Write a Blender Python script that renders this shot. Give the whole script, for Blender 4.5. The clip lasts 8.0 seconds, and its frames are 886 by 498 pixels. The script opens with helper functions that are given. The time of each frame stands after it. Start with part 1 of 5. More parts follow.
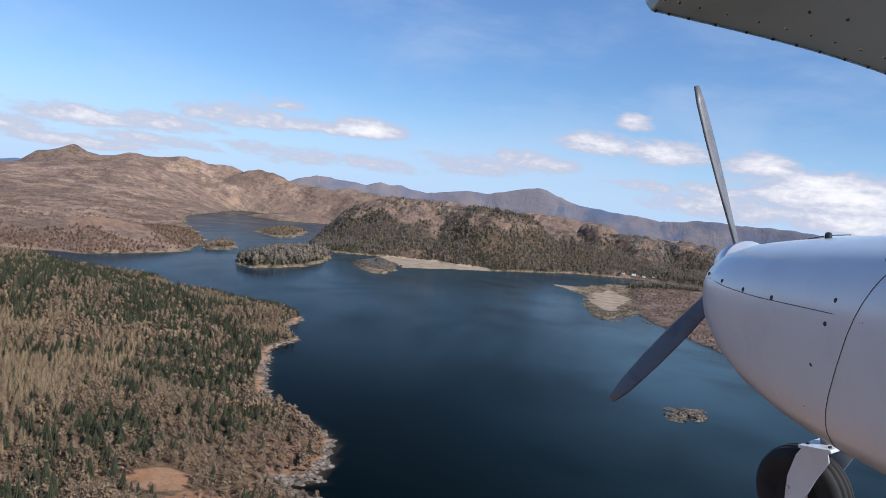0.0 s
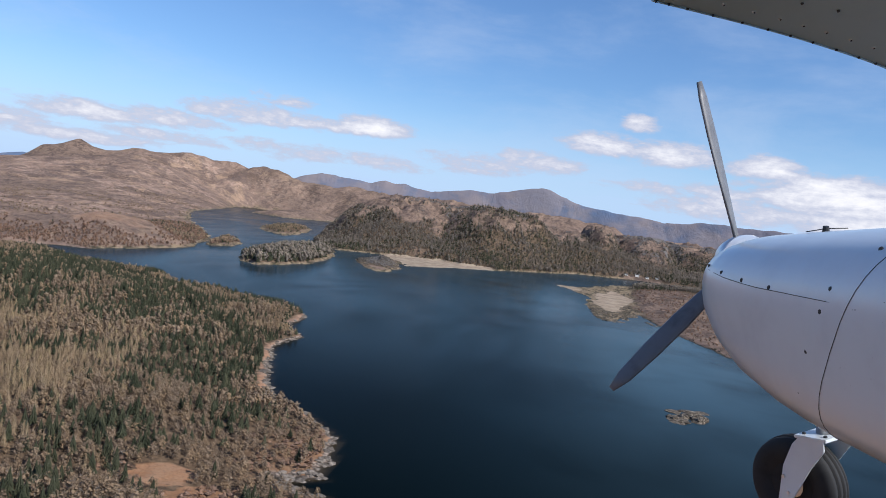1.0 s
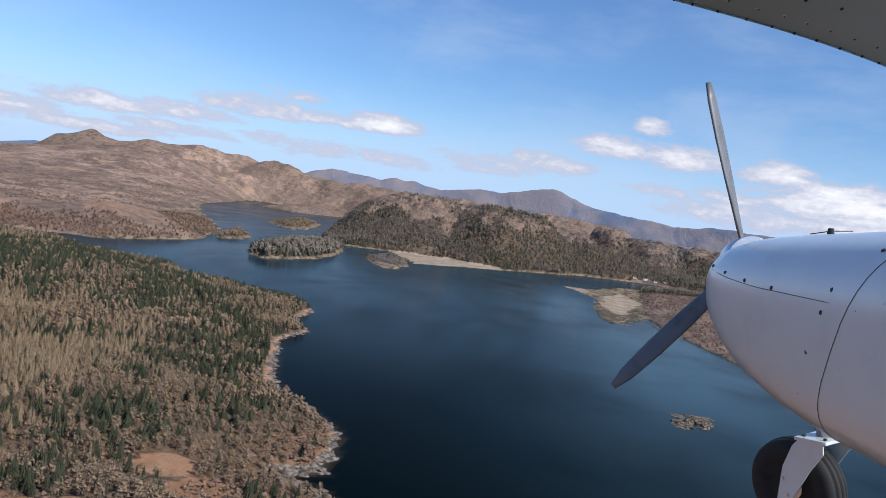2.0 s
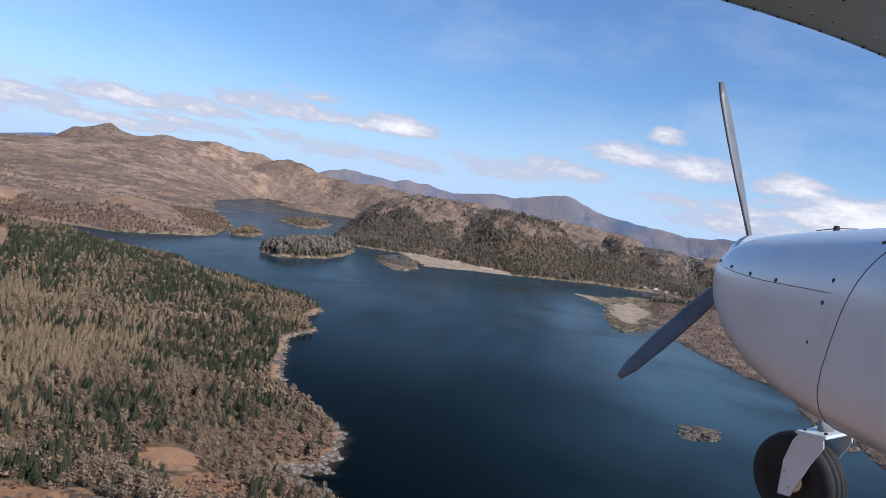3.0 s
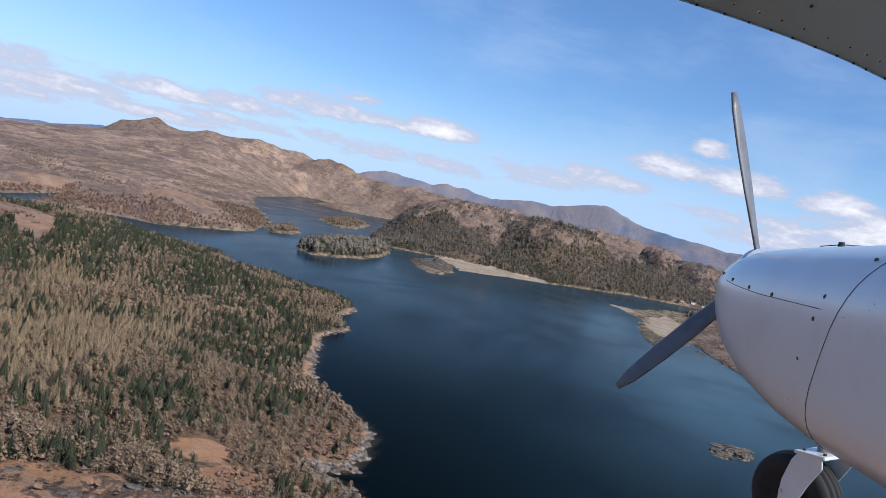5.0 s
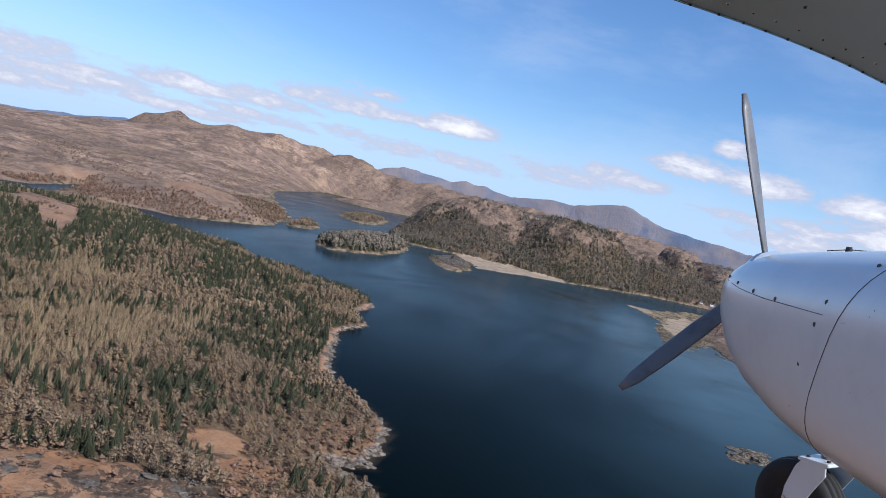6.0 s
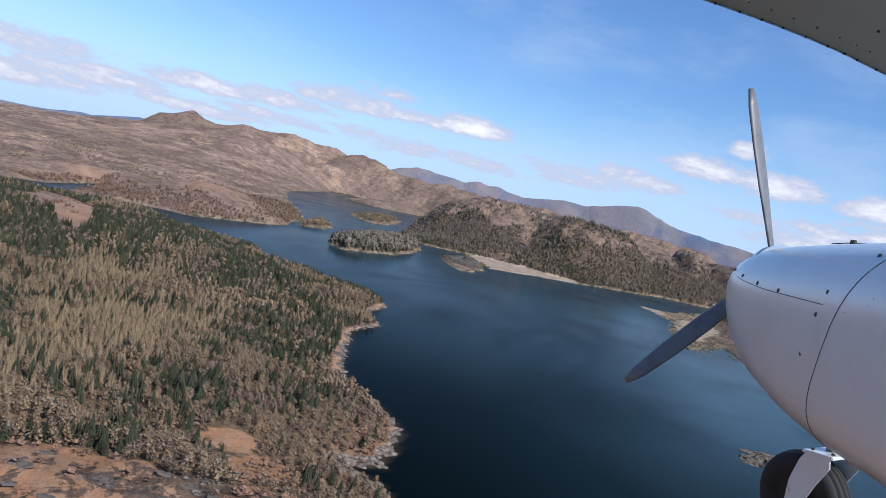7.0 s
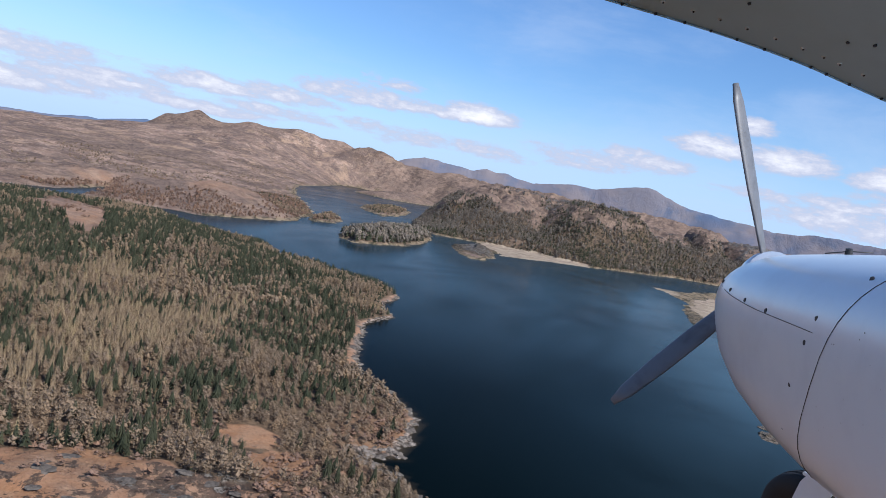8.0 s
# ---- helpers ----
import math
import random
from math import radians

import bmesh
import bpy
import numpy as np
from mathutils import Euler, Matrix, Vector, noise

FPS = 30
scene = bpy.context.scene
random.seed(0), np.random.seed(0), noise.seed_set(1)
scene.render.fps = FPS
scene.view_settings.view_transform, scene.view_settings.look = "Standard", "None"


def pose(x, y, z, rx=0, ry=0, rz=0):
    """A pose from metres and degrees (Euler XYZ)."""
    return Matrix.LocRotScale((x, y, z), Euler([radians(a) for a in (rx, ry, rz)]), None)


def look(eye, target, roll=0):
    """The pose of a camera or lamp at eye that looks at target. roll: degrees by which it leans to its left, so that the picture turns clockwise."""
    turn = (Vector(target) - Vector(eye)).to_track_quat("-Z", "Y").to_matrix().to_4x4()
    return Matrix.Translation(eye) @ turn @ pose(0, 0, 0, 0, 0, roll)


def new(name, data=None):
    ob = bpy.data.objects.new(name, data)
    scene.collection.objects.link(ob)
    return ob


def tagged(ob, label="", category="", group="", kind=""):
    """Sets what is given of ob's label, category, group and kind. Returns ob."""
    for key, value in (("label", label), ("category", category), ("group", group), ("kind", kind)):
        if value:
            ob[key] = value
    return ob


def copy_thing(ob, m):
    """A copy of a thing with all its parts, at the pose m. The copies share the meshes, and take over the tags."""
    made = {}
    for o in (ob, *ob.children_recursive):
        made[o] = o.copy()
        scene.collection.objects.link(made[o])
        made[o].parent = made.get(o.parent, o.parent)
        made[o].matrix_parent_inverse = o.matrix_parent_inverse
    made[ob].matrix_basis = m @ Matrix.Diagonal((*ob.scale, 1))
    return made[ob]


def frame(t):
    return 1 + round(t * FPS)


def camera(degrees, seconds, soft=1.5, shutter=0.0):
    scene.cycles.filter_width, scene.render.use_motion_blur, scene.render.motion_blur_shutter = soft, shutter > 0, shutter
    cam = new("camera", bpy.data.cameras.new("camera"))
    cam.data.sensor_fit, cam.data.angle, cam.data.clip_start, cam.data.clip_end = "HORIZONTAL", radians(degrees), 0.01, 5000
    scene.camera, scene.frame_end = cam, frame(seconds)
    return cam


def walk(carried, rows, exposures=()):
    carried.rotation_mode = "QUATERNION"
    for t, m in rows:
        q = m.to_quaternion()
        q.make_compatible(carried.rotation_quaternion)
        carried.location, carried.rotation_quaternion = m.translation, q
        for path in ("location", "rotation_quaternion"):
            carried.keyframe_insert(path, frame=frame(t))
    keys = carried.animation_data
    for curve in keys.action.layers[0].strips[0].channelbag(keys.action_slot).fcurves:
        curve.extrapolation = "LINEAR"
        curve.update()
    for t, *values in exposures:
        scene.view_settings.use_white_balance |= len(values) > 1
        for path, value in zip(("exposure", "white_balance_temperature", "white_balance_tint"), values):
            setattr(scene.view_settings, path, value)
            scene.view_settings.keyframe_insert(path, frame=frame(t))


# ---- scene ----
# ---------------------------------------------------------------- camera
cam = camera(59.0, 8.0, soft=0.5)
PATH = [
    (0, (-19.7567, 148.2328, 144.019), (-20.0225, 150.2123, 143.914), 6.69),
    (0.5, (-19.7444, 148.2389, 144.0162), (-20.0096, 150.2185, 143.9107), 6.61),
    (1, (-19.7485, 148.16, 143.9799), (-20.023, 150.1381, 143.8713), 7.38),
    (1.5, (-19.7372, 148.1689, 143.9822), (-20.0205, 150.1454, 143.8676), 8.21),
    (3, (-19.7143, 148.0468, 143.8951), (-20.0378, 150.0173, 143.783), 10.42),
    (3.5, (-19.6901, 148.0368, 143.892), (-20.0301, 150.0046, 143.7828), 11.64),
    (4, (-19.6423, 148.0698, 143.9072), (-20.0038, 150.0338, 143.7969), 12.15),
    (4.5, (-19.5959, 148.0706, 143.9063), (-19.9835, 150.0295, 143.7938), 12.23),
    (6, (-19.4969, 148.0997, 143.9283), (-19.9529, 150.0422, 143.7919), 13.52),
    (6.5, (-19.4794, 148.0482, 143.9003), (-19.9519, 149.9866, 143.7605), 13.58),
    (7, (-19.4568, 148.0656, 143.9026), (-19.9432, 150.0003, 143.7594), 13.71),
    (7.5, (-19.4222, 148.185, 143.9783), (-19.9185, 150.1157, 143.8168), 12.82),
    (8, (-19.3664, 148.3446, 144.0557), (-19.8725, 150.2715, 143.8798), 11.36),
]
walk(cam, [(t, look(eye, target, roll)) for t, eye, target, roll in PATH], [(0, 0.0, 6280, 10), (3, 0.0, 6160, 10), (6, 0.06, 6100, 10), (8, 0.08, 6040, 10)])

# ---------------------------------------------------------------- sun and sky
SUN_AZ, SUN_EL = 118.0, 40.0        # degrees clockwise from +y, degrees up
sun = new("sun", bpy.data.lights.new("sun", "SUN"))
sun.data.energy, sun.data.angle, sun.data.color = 5.6, radians(0.55), (1.0, 0.95, 0.9)
sun_way = Vector((math.sin(radians(SUN_AZ)) * math.cos(radians(SUN_EL)), math.cos(radians(SUN_AZ)) * math.cos(radians(SUN_EL)), math.sin(radians(SUN_EL))))
sun.matrix_world = Matrix.Translation(sun_way * 300) @ sun_way.to_track_quat("Z", "Y").to_matrix().to_4x4()

world = bpy.data.worlds.new("sky")
scene.world = world
world.use_nodes = True
wt = world.node_tree
wt.nodes.clear()


def wn(kind, **values):
    n = wt.nodes.new(kind)
    for key, value in values.items():
        setattr(n, key, value)
    return n


def wmath(op, a, b=None, c=None, clamp=False):
    n = wn("ShaderNodeMath", operation=op, use_clamp=clamp)
    for i, v in enumerate((a, b, c)):
        if v is None:
            continue
        if isinstance(v, (int, float)):
            n.inputs[i].default_value = v
        else:
            wt.links.new(v, n.inputs[i])
    return n.outputs[0]


sky = wn("ShaderNodeTexSky", sky_type="NISHITA", sun_disc=False)
sky.sun_elevation, sky.sun_rotation = radians(SUN_EL), radians(SUN_AZ)
sky.altitude, sky.air_density, sky.dust_density, sky.ozone_density = 100.0, 1.0, 0.25, 1.0
way = wn("ShaderNodeTexCoord").outputs["Generated"]
sep = wn("ShaderNodeSeparateXYZ")
wt.links.new(way, sep.inputs[0])
azim = wmath("MULTIPLY", wmath("ARCTAN2", sep.outputs[0], sep.outputs[1]), 57.29578)
elev = wmath("MULTIPLY", wmath("ARCSINE", sep.outputs[2]), 57.29578)
flat = wn("ShaderNodeCombineXYZ")
wt.links.new(azim, flat.inputs[0])
wt.links.new(elev, flat.inputs[1])


def sky_noise(sx, sy, detail, rough, shift=0.0, warp=0.0):
    m = wn("ShaderNodeMapping")
    m.inputs["Scale"].default_value = (sx, sy, 1.0)
    m.inputs["Location"].default_value = (shift, shift * 0.7, shift)
    wt.links.new(flat.outputs[0], m.inputs[0])
    n = wn("ShaderNodeTexNoise")
    n.inputs["Scale"].default_value, n.inputs["Detail"].default_value, n.inputs["Roughness"].default_value = 1.0, detail, rough
    n.inputs["Distortion"].default_value = warp
    wt.links.new(m.outputs[0], n.inputs["Vector"])
    return n.outputs["Fac"]


# fair-weather cumulus: azimuth, elevation, half width, half height, body (degrees)
CUMULUS = [
    (-33.0, 3.25, 3.6, 0.7, 0.95), (-28.5, 3.5, 3.6, 0.6, 0.9), (-22.8, 4.7, 3.8, 0.8, 1.0), (-18.0, 4.65, 3.6, 0.5, 0.9), (-20.7, 5.9, 1.9, 0.55, 0.55),
    (-14.0, 4.95, 2.5, 0.75, 1.25), (-40.0, 2.0, 5.0, 0.7, 1.05), (-34.0, 1.6, 5.0, 0.5, 0.95), (-45.0, 3.0, 5.0, 0.8, 0.9), (-29.0, 2.3, 5.0, 0.4, 0.75), (-47.0, 1.0, 6.0, 0.8, 1.0), (-19.0, 2.45, 4.6, 0.6, 0.8), (-14.0, 2.5, 3.4, 0.5, 0.7),
    (-6.0, 3.3, 3.2, 0.7, 0.75), (-1.8, 4.0, 2.6, 0.75, 0.9), (2.6, 5.75, 2.7, 0.75, 1.15), (7.2, 5.5, 2.9, 0.8, 1.2), (4.95, 7.5, 1.2, 0.55, 1.1),
    (13.6, 5.25, 2.1, 0.75, 1.3), (6.0, 3.15, 2.6, 0.4, 0.8), (11.5, 3.35, 3.0, 0.5, 0.85), (18.5, 3.7, 5.5, 1.3, 1.5), (25.0, 3.6, 6.0, 1.5, 1.5), (13.0, 2.2, 6.0, 0.8, 1.0), (22.0, 2.0, 7.0, 0.9, 1.2),
]
puff = sky_noise(0.32, 1.1, 6.0, 0.58, 3.1, 0.4)
fine = sky_noise(1.5, 3.2, 5.0, 0.6, 7.7)
body = None
for ca, ce, hw, hh, strong in CUMULUS:
    dx = wmath("MULTIPLY", wmath("SUBTRACT", azim, ca), 1.0 / hw)
    dy = wmath("MULTIPLY", wmath("SUBTRACT", elev, ce), 1.0 / hh)
    low = wmath("MULTIPLY", wmath("MINIMUM", dy, 0.0), 0.5)          # flat bases
    r2 = wmath("ADD", wmath("MULTIPLY", dx, dx), wmath("ADD", wmath("MULTIPLY", dy, dy), wmath("MULTIPLY", low, low)))
    blob = wmath("MULTIPLY", wmath("SUBTRACT", 1.0, wmath("MULTIPLY", r2, 0.5)), strong)
    body = blob if body is None else wmath("MAXIMUM", body, blob)
shape = wmath("ADD", wmath("MULTIPLY", body, 0.85), wmath("ADD", wmath("MULTIPLY", wmath("SUBTRACT", puff, 0.5), 1.8), wmath("MULTIPLY", wmath("SUBTRACT", fine, 0.5), 0.9)))
cumulus = wn("ShaderNodeMapRange", interpolation_type="SMOOTHSTEP")
cumulus.inputs["From Min"].default_value, cumulus.inputs["From Max"].default_value = 0.0, 0.75
wt.links.new(shape, cumulus.inputs["Value"])
# thin cirrus and a pale band low over the horizon
veil = wn("ShaderNodeMapRange", interpolation_type="SMOOTHSTEP")
veil.inputs["From Min"].default_value, veil.inputs["From Max"].default_value = 0.4, 0.8
veil.inputs["To Max"].default_value = 0.34
wt.links.new(sky_noise(0.07, 0.2, 7.0, 0.62, 12.3, 0.2), veil.inputs["Value"])
streak = wn("ShaderNodeMapRange", interpolation_type="SMOOTHSTEP")
streak.inputs["From Min"].default_value, streak.inputs["From Max"].default_value = 0.5, 0.75
streak.inputs["To Max"].default_value = 0.45
wt.links.new(sky_noise(0.22, 1.6, 6.0, 0.6, 5.0, 0.5), streak.inputs["Value"])
lowband = wn("ShaderNodeMapRange", interpolation_type="SMOOTHSTEP")
lowband.inputs["From Min"].default_value, lowband.inputs["From Max"].default_value = 5.5, 1.0
wt.links.new(elev, lowband.inputs["Value"])
thin = wmath("ADD", veil.outputs[0], wmath("MULTIPLY", streak.outputs[0], lowband.outputs[0]), clamp=True)

cloud_colour = wn("ShaderNodeMix", data_type="RGBA")
cloud_colour.inputs[6].default_value, cloud_colour.inputs[7].default_value = (5.3, 5.6, 6.9, 1), (9.8, 9.6, 9.7, 1)
lit = wn("ShaderNodeMapRange", interpolation_type="SMOOTHSTEP")
lit.inputs["From Min"].default_value, lit.inputs["From Max"].default_value = 0.4, 1.6
wt.links.new(shape, lit.inputs["Value"])
wt.links.new(lit.outputs[0], cloud_colour.inputs[0])
mix1 = wn("ShaderNodeMix", data_type="RGBA")
wt.links.new(thin, mix1.inputs[0])
blue = wn("ShaderNodeMix", data_type="RGBA", blend_type="MULTIPLY")
blue.inputs[0].default_value, blue.inputs[7].default_value = 1.0, (0.72, 0.95, 1.27, 1)      # the film's cool white balance
wt.links.new(sky.outputs[0], blue.inputs[6])
wt.links.new(blue.outputs[2], mix1.inputs[6])
mix1.inputs[7].default_value = (5.7, 6.6, 8.3, 1)
haze = wn("ShaderNodeMapRange", interpolation_type="SMOOTHSTEP")
haze.inputs["From Min"].default_value, haze.inputs["From Max"].default_value, haze.inputs["To Max"].default_value = 9.0, -1.0, 0.85
wt.links.new(elev, haze.inputs["Value"])
pale = wn("ShaderNodeMix", data_type="RGBA")
pale.inputs[7].default_value = (4.9, 6.6, 9.5, 1)
wt.links.new(haze.outputs[0], pale.inputs[0])
wt.links.new(mix1.outputs[2], pale.inputs[6])
mix2 = wn("ShaderNodeMix", data_type="RGBA")
wt.links.new(cumulus.outputs[0], mix2.inputs[0])
wt.links.new(pale.outputs[2], mix2.inputs[6])
wt.links.new(cloud_colour.outputs[2], mix2.inputs[7])
back = wn("ShaderNodeBackground")
back.inputs["Strength"].default_value = 0.105
wt.links.new(mix2.outputs[2], back.inputs["Color"])
wt.links.new(back.outputs[0], wn("ShaderNodeOutputWorld").inputs[0])

# ---------------------------------------------------------------- materials
class Nodes:
    """A small builder for one node material."""

    def __init__(self, name):
        self.mat = bpy.data.materials.new(name)
        self.mat.use_nodes = True
        self.tree = self.mat.node_tree
        self.bsdf = self.tree.nodes["Principled BSDF"]

    def put(self, socket, value):
        if hasattr(value, "is_output"):
            self.tree.links.new(value, socket)
        elif isinstance(value, tuple) and len(value) == 3 and socket.type == "RGBA":
            socket.default_value = (*value, 1)
        else:
            socket.default_value = value

    def node(self, kind, out=0, props=(), **values):
        n = self.tree.nodes.new(kind)
        for key, value in props:
            setattr(n, key, value)
        for key, value in values.items():
            self.put(n.inputs[key.replace("_", " ")], value)
        return n.outputs[out]

    def spot(self, size, detail=4.0, rough=0.55, warp=0.0, stretch=(1, 1, 1), coords="Object"):
        """Noise whose largest features are size metres across."""
        where = self.node("ShaderNodeTexCoord", coords)
        m = self.node("ShaderNodeMapping", Vector=where, Scale=tuple(s / size for s in stretch))
        return self.node("ShaderNodeTexNoise", "Fac", Vector=m, Scale=1.0, Detail=detail, Roughness=rough, Distortion=warp)

    def ramp(self, value, low, high):
        n = self.tree.nodes.new("ShaderNodeMapRange")
        n.interpolation_type = "SMOOTHSTEP"
        self.put(n.inputs["Value"], value)
        n.inputs["From Min"].default_value, n.inputs["From Max"].default_value = low, high
        return n.outputs[0]

    def mix(self, factor, a, b):
        n = self.tree.nodes.new("ShaderNodeMix")
        n.data_type = "RGBA"
        self.put(n.inputs[0], factor)
        self.put(n.inputs[6], a)
        self.put(n.inputs[7], b)
        return n.outputs[2]

    def math(self, op, a, b=0.0, clamp=False):
        n = self.tree.nodes.new("ShaderNodeMath")
        n.operation, n.use_clamp = op, clamp
        self.put(n.inputs[0], a)
        self.put(n.inputs[1], b)
        return n.outputs[0]

    def attr(self, name):
        n = self.tree.nodes.new("ShaderNodeAttribute")
        n.attribute_name = name
        return n.outputs["Fac"]

    def island(self):
        return self.tree.nodes.new("ShaderNodeNewGeometry").outputs["Random Per Island"]

    def one(self):
        return self.tree.nodes.new("ShaderNodeObjectInfo").outputs["Random"]

    def bump(self, height, distance, strength=1.0):
        n = self.tree.nodes.new("ShaderNodeBump")
        n.inputs["Distance"].default_value, n.inputs["Strength"].default_value = distance, strength
        self.put(n.inputs["Height"], height)
        self.tree.links.new(n.outputs[0], self.bsdf.inputs["Normal"])

    def done(self, colour, rough=0.8, metal=0.0, spec=0.3):
        self.put(self.bsdf.inputs["Base Color"], colour)
        self.put(self.bsdf.inputs["Roughness"], rough)
        self.put(self.bsdf.inputs["Metallic"], metal)
        self.put(self.bsdf.inputs["Specular IOR Level"], spec)
        return self.mat


def ground_material():
    k = Nodes("moorland")
    big, mid, small = k.spot(160, 5), k.spot(24, 8, 0.68, 0.5), k.spot(5, 7, 0.7)
    grain = k.spot(0.9, 3, 0.7)
    # near grass is orange; the far tones are greyed to paint in haze
    bracken = k.mix(k.attr("unhazed_grass"), (0.315, 0.208, 0.155), (0.33, 0.165, 0.08))
    grass, heather = k.mix(k.attr("unhazed_grass"), (0.4, 0.285, 0.215), (0.345, 0.2, 0.112)), (0.035, 0.027, 0.022)
    colour = k.mix(k.ramp(mid, 0.42, 0.6), bracken, grass)
    colour = k.mix(k.math("MULTIPLY", k.ramp(k.spot(75, 9, 0.72, 0.6), 0.48, 0.6), k.math("SUBTRACT", 0.6, k.math("MULTIPLY", k.attr("unhazed_grass"), 0.55))), colour, (0.12, 0.092, 0.084))
    colour = k.mix(k.math("MULTIPLY", k.ramp(k.math("ADD", big, k.math("MULTIPLY", small, 0.55)), 0.66, 0.9), k.math("SUBTRACT", 0.45, k.math("MULTIPLY", k.attr("unhazed_grass"), 0.4))), colour, (0.17, 0.115, 0.085))
    # heather and bog myrtle in ragged patches, bleached grass between
    near_moor = k.attr("unhazed_grass")
    ragged = k.math("ADD", k.spot(11, 9, 0.72, 0.25, (1, 0.75, 2)), k.math("MULTIPLY", k.math("SUBTRACT", k.attr("heath"), 0.5), 0.3))
    heath = k.ramp(ragged, 0.545, 0.57)
    colour = k.mix(k.math("MULTIPLY", heath, k.math("ADD", 0.5, k.math("MULTIPLY", near_moor, 0.42))), colour, k.mix(k.ramp(small, 0.4, 0.65), heather, (0.08, 0.055, 0.042)))
    colour = k.mix(k.math("MULTIPLY", k.ramp(k.spot(120, 9, 0.72, 0.8), 0.47, 0.57), k.math("SUBTRACT", 0.65, k.math("MULTIPLY", near_moor, 0.6))), colour, (0.13, 0.094, 0.08))
    colour = k.mix(k.math("MULTIPLY", k.ramp(k.spot(110, 9, 0.74, 0.4), 0.52, 0.62), k.math("SUBTRACT", 0.6, k.math("MULTIPLY", near_moor, 0.65))), colour, (0.42, 0.285, 0.185))
    colour = k.mix(k.math("MULTIPLY", k.ramp(k.spot(60, 9, 0.76, 0.6), 0.52, 0.66), k.math("SUBTRACT", 0.6, k.math("MULTIPLY", near_moor, 0.6))), colour, (0.085, 0.064, 0.06))
    tuft = k.spot(1.5, 5, 0.75)
    colour = k.mix(k.math("MULTIPLY", k.ramp(tuft, 0.5, 0.72), k.math("SUBTRACT", 1.0, k.math("MULTIPLY", k.attr("unhazed_grass"), 0.2))), colour, k.mix(0.55, colour, (0.05, 0.036, 0.026)))
    colour = k.mix(k.math("MULTIPLY", k.ramp(tuft, 0.46, 0.3), 0.35), colour, (0.46, 0.33, 0.2))
    # steep hills: grey-brown heather and scree with paler grass ledges
    brae = k.mix(k.ramp(k.spot(26, 9, 0.74, 0.8, (1, 1, 1.6)), 0.4, 0.62), (0.07, 0.052, 0.043), (0.26, 0.182, 0.135))
    brae = k.mix(k.math("MULTIPLY", k.ramp(k.spot(90, 8, 0.7, 0.5), 0.5, 0.68), 0.55), brae, (0.19, 0.135, 0.105))
    colour = k.mix(k.math("MULTIPLY", k.attr("hillside"), 0.8), colour, brae)
    # woodland floor: leaf litter, moss and bare scrub
    floor_ = k.mix(k.ramp(small, 0.4, 0.62), (0.06, 0.043, 0.029), (0.15, 0.105, 0.066))
    colour = k.mix(k.attr("wood"), colour, floor_)
    # rock
    crack = k.mix(near_moor, k.spot(22, 9, 0.72, 0.8, (1, 1, 0.25)), k.spot(3.5, 9, 0.76, 0.3, (1, 1, 0.5)))
    pale = k.mix(near_moor, (0.155, 0.14, 0.13), (0.36, 0.315, 0.26))
    rock = k.mix(k.ramp(crack, 0.4, 0.56), (0.04, 0.037, 0.036), pale)
    rock = k.mix(k.math("MULTIPLY", k.ramp(grain, 0.55, 0.75), 0.6), rock, (0.2, 0.175, 0.13))
    crag = k.ramp(k.math("ADD", k.attr("rock"), k.math("MULTIPLY", k.math("SUBTRACT", k.spot(9, 9, 0.72, 0.8), 0.5), 1.5)), 0.46, 0.54)
    slab = k.math("MULTIPLY", k.math("MULTIPLY", heath, k.ramp(k.attr("rock"), 0.12, 0.3)), k.ramp(k.math("ADD", ragged, k.math("MULTIPLY", k.math("SUBTRACT", k.spot(3, 6, 0.7), 0.5), 0.35)), 0.64, 0.7))
    rockiness = k.math("ADD", k.math("MULTIPLY", crag, k.math("SUBTRACT", 1.0, near_moor)), k.math("MULTIPLY", slab, near_moor), True)
    colour = k.mix(rockiness, colour, rock)
    # tidal shore: bleached rock above, dark weed at the waterline
    shore = k.mix(k.ramp(k.spot(4.5, 7, 0.75, 0.7), 0.42, 0.6), (0.06, 0.047, 0.038), (0.33, 0.26, 0.205))
    height = k.node("ShaderNodeSeparateXYZ", "Z", Vector=k.tree.nodes.new("ShaderNodeNewGeometry").outputs["Position"])
    wavy = k.math("ADD", height, k.math("MULTIPLY", k.math("SUBTRACT", k.spot(17, 8, 0.7), 0.5), 5.0))
    colour = k.mix(k.math("MULTIPLY", k.ramp(wavy, 1.7, 1.1), k.math("SUBTRACT", 1.0, k.math("MULTIPLY", k.attr("hillside"), 0.85))), colour, shore)
    colour = k.mix(k.ramp(height, 0.75, 0.35), colour, (0.04, 0.031, 0.022))
    sand = k.mix(k.ramp(k.spot(30, 7, 0.66), 0.38, 0.6), (0.27, 0.205, 0.145), (0.39, 0.31, 0.225))
    weed = k.mix(k.ramp(k.spot(16, 8, 0.72, 0.9, (1, 0.5, 1)), 0.42, 0.56), (0.05, 0.045, 0.028), (0.27, 0.205, 0.13))
    colour = k.mix(k.math("MULTIPLY", k.attr("flats"), 0.92), colour, weed)
    colour = k.mix(k.ramp(k.math("ADD", k.attr("sand"), k.math("MULTIPLY", k.math("SUBTRACT", k.spot(20, 7, 0.7), 0.5), 0.9)), 0.35, 0.55), colour, sand)
    relief = k.math("ADD", k.math("ADD", k.math("MULTIPLY", small, 0.8), k.math("MULTIPLY", tuft, 0.45)), k.math("MULTIPLY", crack, k.math("MULTIPLY", rockiness, 2.5)))
    far_off = k.math("SUBTRACT", 1.0, near_moor, True)
